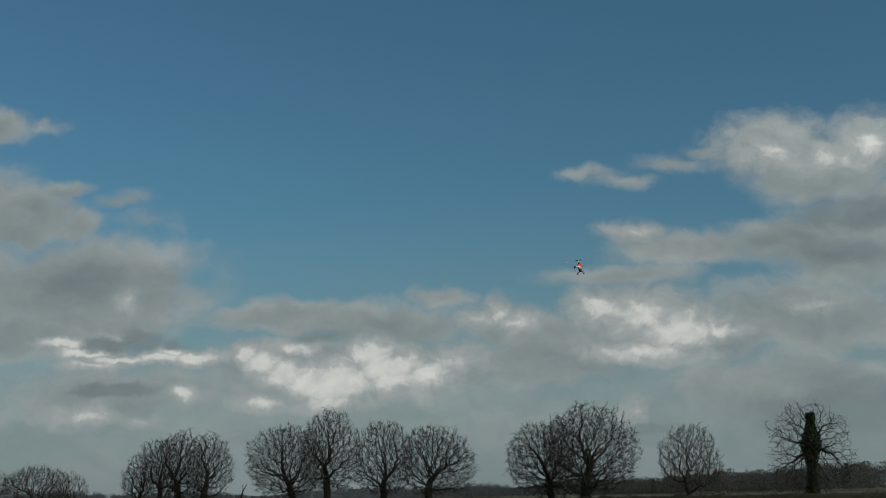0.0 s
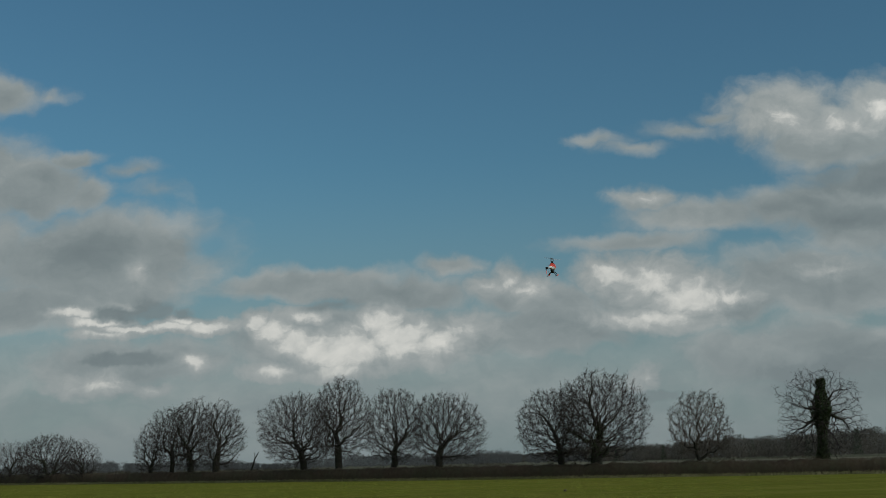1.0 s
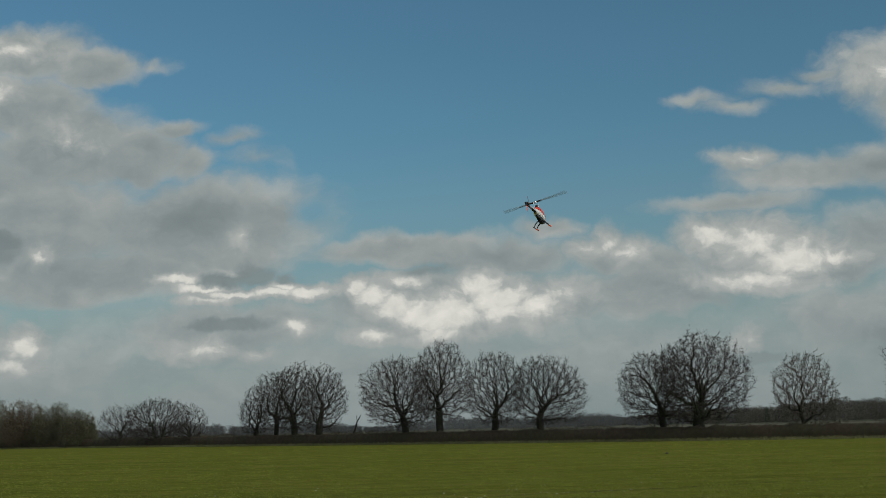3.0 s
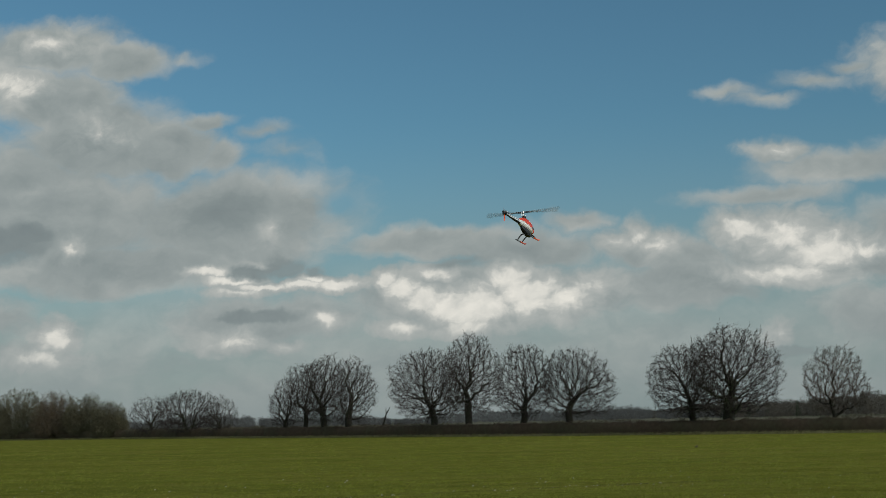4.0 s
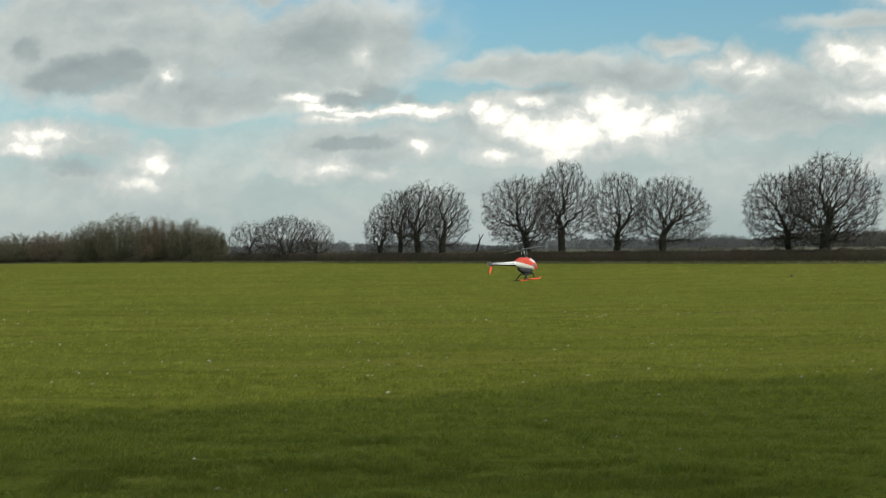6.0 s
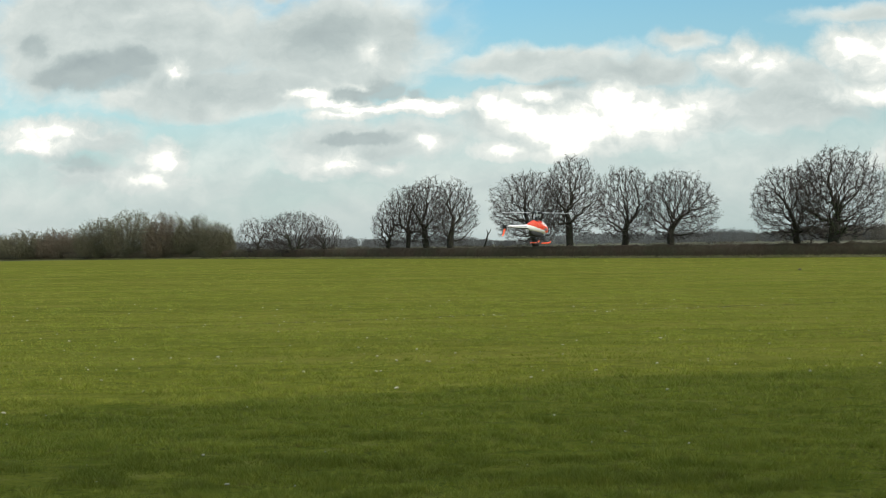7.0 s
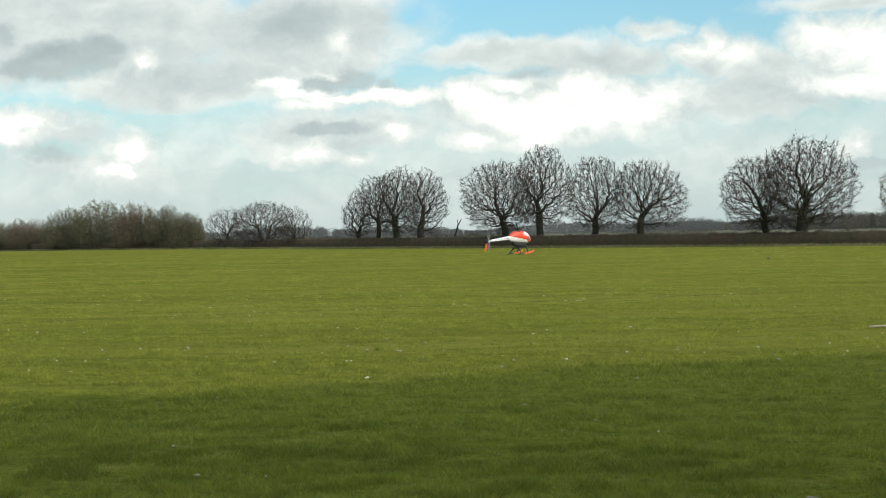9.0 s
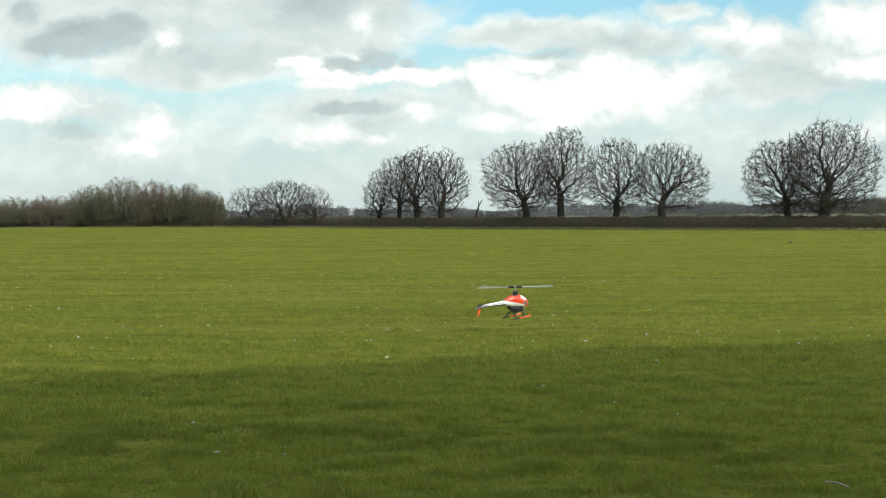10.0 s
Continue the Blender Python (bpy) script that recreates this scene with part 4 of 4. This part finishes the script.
HELICOPTER, MAIN_ROTOR, TAIL_ROTOR = make_helicopter()


# ---------------------------------------------------------------- grass, stones
def make_grass():
    rng = np.random.default_rng(31)
    # clumped tufts, close together near the eye and thinning out with distance
    g = 6
    m = 180000
    az = rng.uniform(radians(-33), radians(13), m)
    d = 1 / rng.uniform(1 / 150, 1 / 5.6, m)
    x, y = d * np.sin(az), d * np.cos(az)

    def field(size, level):
        return np.array([noise.noise((float(a) * size, float(b) * size, level)) for a, b in zip(x, y)])

    clump, patch, bare = field(3.7, 0.3), field(0.55, 7.3), field(7.0, 3.9)
    keep = rng.uniform(0, 1, m) < np.clip(0.95 + 1.2 * clump, 0.2, 1) * np.clip(1.3 - 3.0 * bare, 0.22, 1)
    x, y, d, clump, patch = [q[keep].repeat(g) for q in (x, y, d, clump, patch)]
    n = len(x)
    spread = 0.030 * np.clip(d / 10, 1, 5)
    x, y = x + rng.normal(0, 1, n) * spread, y + rng.normal(0, 1, n) * spread
    h = (0.024 + 0.095 * np.clip(clump + 0.12, 0, 1) + 0.020 * patch) * rng.uniform(0.5, 1.5, n)
    h = np.clip(h, 0.012, 0.12) * np.where(d > 17.5, 0.55, 0.68)
    w = rng.uniform(0.0022, 0.0046, n) * np.clip(d / 9, 1, 12)
    th = rng.uniform(0, np.pi, n)
    lean = rng.normal(0, 0.65, (n, 2)) * h[:, None]
    z = land_height(x, y) - 0.005
    v = np.zeros((n, 3, 3))
    off = np.stack([np.cos(th) * w, np.sin(th) * w, 0 * w], 1)
    base = np.stack([x, y, z], 1)
    v[:, 0], v[:, 1] = base + off, base - off
    v[:, 2] = base + np.stack([lean[:, 0], lean[:, 1], h], 1)
    tagged(soup("grass", v.reshape(-1, 3), np.arange(3 * n).reshape(-1, 3), GRASS), "short uneven green grass with thin patches", "grass", kind="stuff")


def stone_mesh(seed):
    rng = np.random.default_rng(seed)
    bm = bmesh.new()
    bmesh.ops.create_icosphere(bm, subdivisions=1, radius=1.0)
    for v in bm.verts:
        v.co = v.co * rng.uniform(0.7, 1.2)
        v.co.z = v.co.z * 0.7
    me = bpy.data.meshes.new("flint")
    bm.to_mesh(me)
    bm.free()
    me.materials.append(FLINT)
    return me


def make_stones():
    rng = np.random.default_rng(33)
    shapes = [stone_mesh(k) for k in range(6)]
    for k in range(290):
        az = radians(rng.uniform(-32, 12))
        d = 9 + 32 * rng.uniform(0, 1) ** 1.2
        if k % 3 == 0:
            az, d = az, rng.uniform(17, 25)
        x, y = d * math.sin(az), d * math.cos(az)
        if k % 5 == 0:
            x = rng.uniform(-11, 2)
            y = (28.0 + rng.normal(0, 0.25) + 0.522 * x) / 0.853
        ob = tagged(new("flint_stone", shapes[k % 6]), "pale flint stone lying in the grass", "stone", "flints in the field")
        r = rng.uniform(0.006, 0.018) * (1.2 if d > 14 else 0.8)
        ob.matrix_basis = pose(x, y, float(land_height(x, y)) + r * 0.8, 0, 0, rng.uniform(0, 360)) @ Matrix.Diagonal((r * rng.uniform(1, 1.8), r, r, 1))


def make_litter():
    def bent_stick(name, label, points, r, mat, x, y, turn):
        p = np.array(points)
        v, f = prisms(p[:-1], p[1:] + (p[1:] - p[:-1]) * 0.05, np.full(len(p) - 1, r), np.full(len(p) - 1, r * 0.85), 6)
        ob = smooth(soup(name, v, f, mat))
        ob.matrix_basis = pose(x, y, float(land_height(x, y)) + 0.03, 0, 0, turn)
        tagged(ob, label, "stick", "sticks on the grass")

    bent_stick("stick", "thin curved pale twig lying on the grass", [(0, 0, 0), (0.06, 0.03, 0.012), (0.13, 0.035, 0.015), (0.2, 0.01, 0.01), (0.27, -0.04, 0)], 0.006, DEADWOOD, -4.55, 7.1, -30)
    bent_stick("stick", "short pale dead stick lying on the grass", [(0, 0, 0), (0.12, 0.01, 0.01), (0.3, 0.0, 0.015), (0.42, -0.02, 0.005)], 0.022, DEADWOOD, 3.35, 21.9, 8)
    bent_stick("stick", "short pale dead stick lying on the grass", [(0, 0, 0), (0.07, 0.03, 0.02), (0.15, 0.01, 0.01)], 0.007, DEADWOOD, 1.0, 8.1, 140)
    rng = np.random.default_rng(3)
    bm = bmesh.new()
    bmesh.ops.create_icosphere(bm, subdivisions=2, radius=0.085)
    for v in bm.verts:
        v.co *= rng.uniform(0.8, 1.15)
        v.co.z *= 0.8
    ob = part("soil_clod", bm, SOIL)
    ob.matrix_basis = pose(5.87, 71.5, 0.04)
    tagged(ob, "dark lump of soil lying in the field", "clod")


make_grass()
make_stones()
make_litter()


# ---------------------------------------------------------------- what moves
def motions():
    # seconds, place, turns
    rows = [
        (0.0, 4.238, 39.215, 8.300, -5.8, -11.3, 71.1),
        (0.5, 3.550, 35.878, 7.342, -4.5, -12.2, 71.3),
        (1.0, 2.562, 32.560, 6.368, 2.1, -12.7, 72.6),
        (1.5, 1.494, 28.198, 5.507, 2.8, -9.1, 75.5),
        (2.0, 0.742, 24.733, 5.216, 0.1, 0.5, 73.3),
        (2.5, 0.224, 22.241, 5.044, -19.3, 4.9, 75.6),
        (2.7, 0.076, 21.539, 5.011, -17.1, 3.3, 75.6),
        (3.8, -0.620, 18.778, 4.477, -10.9, 6.6, 70.2),
        (4.0, -0.730, 18.590, 4.352, -10.9, 6.6, 67.0),
        (4.2, -0.844, 18.503, 4.221, -14.4, 6.1, 61.9),
        (4.5, -1.014, 18.440, 3.866, -21.3, 10.2, 59.3),
        (4.7, -1.116, 18.370, 3.532, -24.8, 8.0, 54.2),
        (5.0, -1.297, 18.401, 3.056, -29.1, 8.4, 54.0),
        (5.3, -1.471, 18.430, 2.301, -16.1, 2.2, 52.4),
        (5.5, -1.645, 18.424, 1.950, -5.9, -2.0, 56.9),
        (5.7, -1.861, 18.406, 1.707, -4.9, -0.8, 53.9),
        (6.0, -2.088, 18.380, 1.408, -6.1, -1.6, 51.8),
        (6.2, -2.207, 18.366, 1.380, -1.0, -2.3, 51.8),
        (7.3, -1.875, 18.402, 1.952, 3.7, -2.0, 59.5),
        (7.5, -1.748, 18.415, 1.942, 4.0, -4.0, 62.4),
        (7.7, -1.647, 18.425, 1.906, 3.2, -5.8, 57.9),
        (8.0, -1.616, 18.428, 1.886, 4.1, -11.6, 52.8),
        (8.2, -1.671, 18.422, 1.921, 7.9, -17.1, 49.6),
        (8.5, -1.763, 18.415, 1.861, 4.2, -13.7, 53.7),
        (8.7, -1.823, 18.409, 1.783, 1.5, -8.2, 53.9),
        (9.0, -1.872, 18.405, 1.558, 1.1, -6.3, 53.3),
        (9.2, -1.924, 18.397, 1.356, 5.9, -5.3, 51.4),
        (9.4, -1.983, 18.385, 1.099, -3.0, -5.5, 51.2),
        (9.5, -2.009, 18.278, 0.986, -0.3, -7.9, 51.3),
        (9.6, -2.046, 18.267, 0.816, -2.2, -4.9, 51.7),
        (9.7, -2.059, 18.260, 0.708, 6.0, -8.9, 46.9),
        (9.8, -2.103, 18.246, 0.538, 6.3, -7.9, 47.2),
        (9.9, -2.177, 18.231, 0.447, 1.3, -4.3, 51.9),
        (10.0, -2.196, 18.227, 0.417, 3.1, -5.8, 48.9),
    ]
    walk(HELICOPTER, [(t, pose(x, y, z, rx, ry, rz)) for t, x, y, z, rx, ry, rz in rows])
    # both rotors spin all the time; the main rotor's angle at some moments
    marks = [(0.0, 66), (0.5, 846), (1.0, 1591), (1.5, 2298), (2.0, 2953), (2.5, 3701), (4.0, 5817), (4.5, 6531), (5.0, 7246), (5.5, 8057), (6.0, 8752), (7.5, 10862), (8.0, 11653), (8.5, 12379), (9.0, 13083), (9.5, 13771), (10.0, 14449)]
    turn = [(k / FPS, float(np.interp(k / FPS, [m[0] for m in marks], [m[1] for m in marks]))) for k in range(0, 301)]
    walk(MAIN_ROTOR, [(t, pose(0, 0, 0.222, 0, 0, -a)) for t, a in turn])
    walk(TAIL_ROTOR, [(t, pose(TAIL_X, -0.045, TAIL_Z, 0, 75 * t * FPS, 0)) for t, a in turn])


motions()
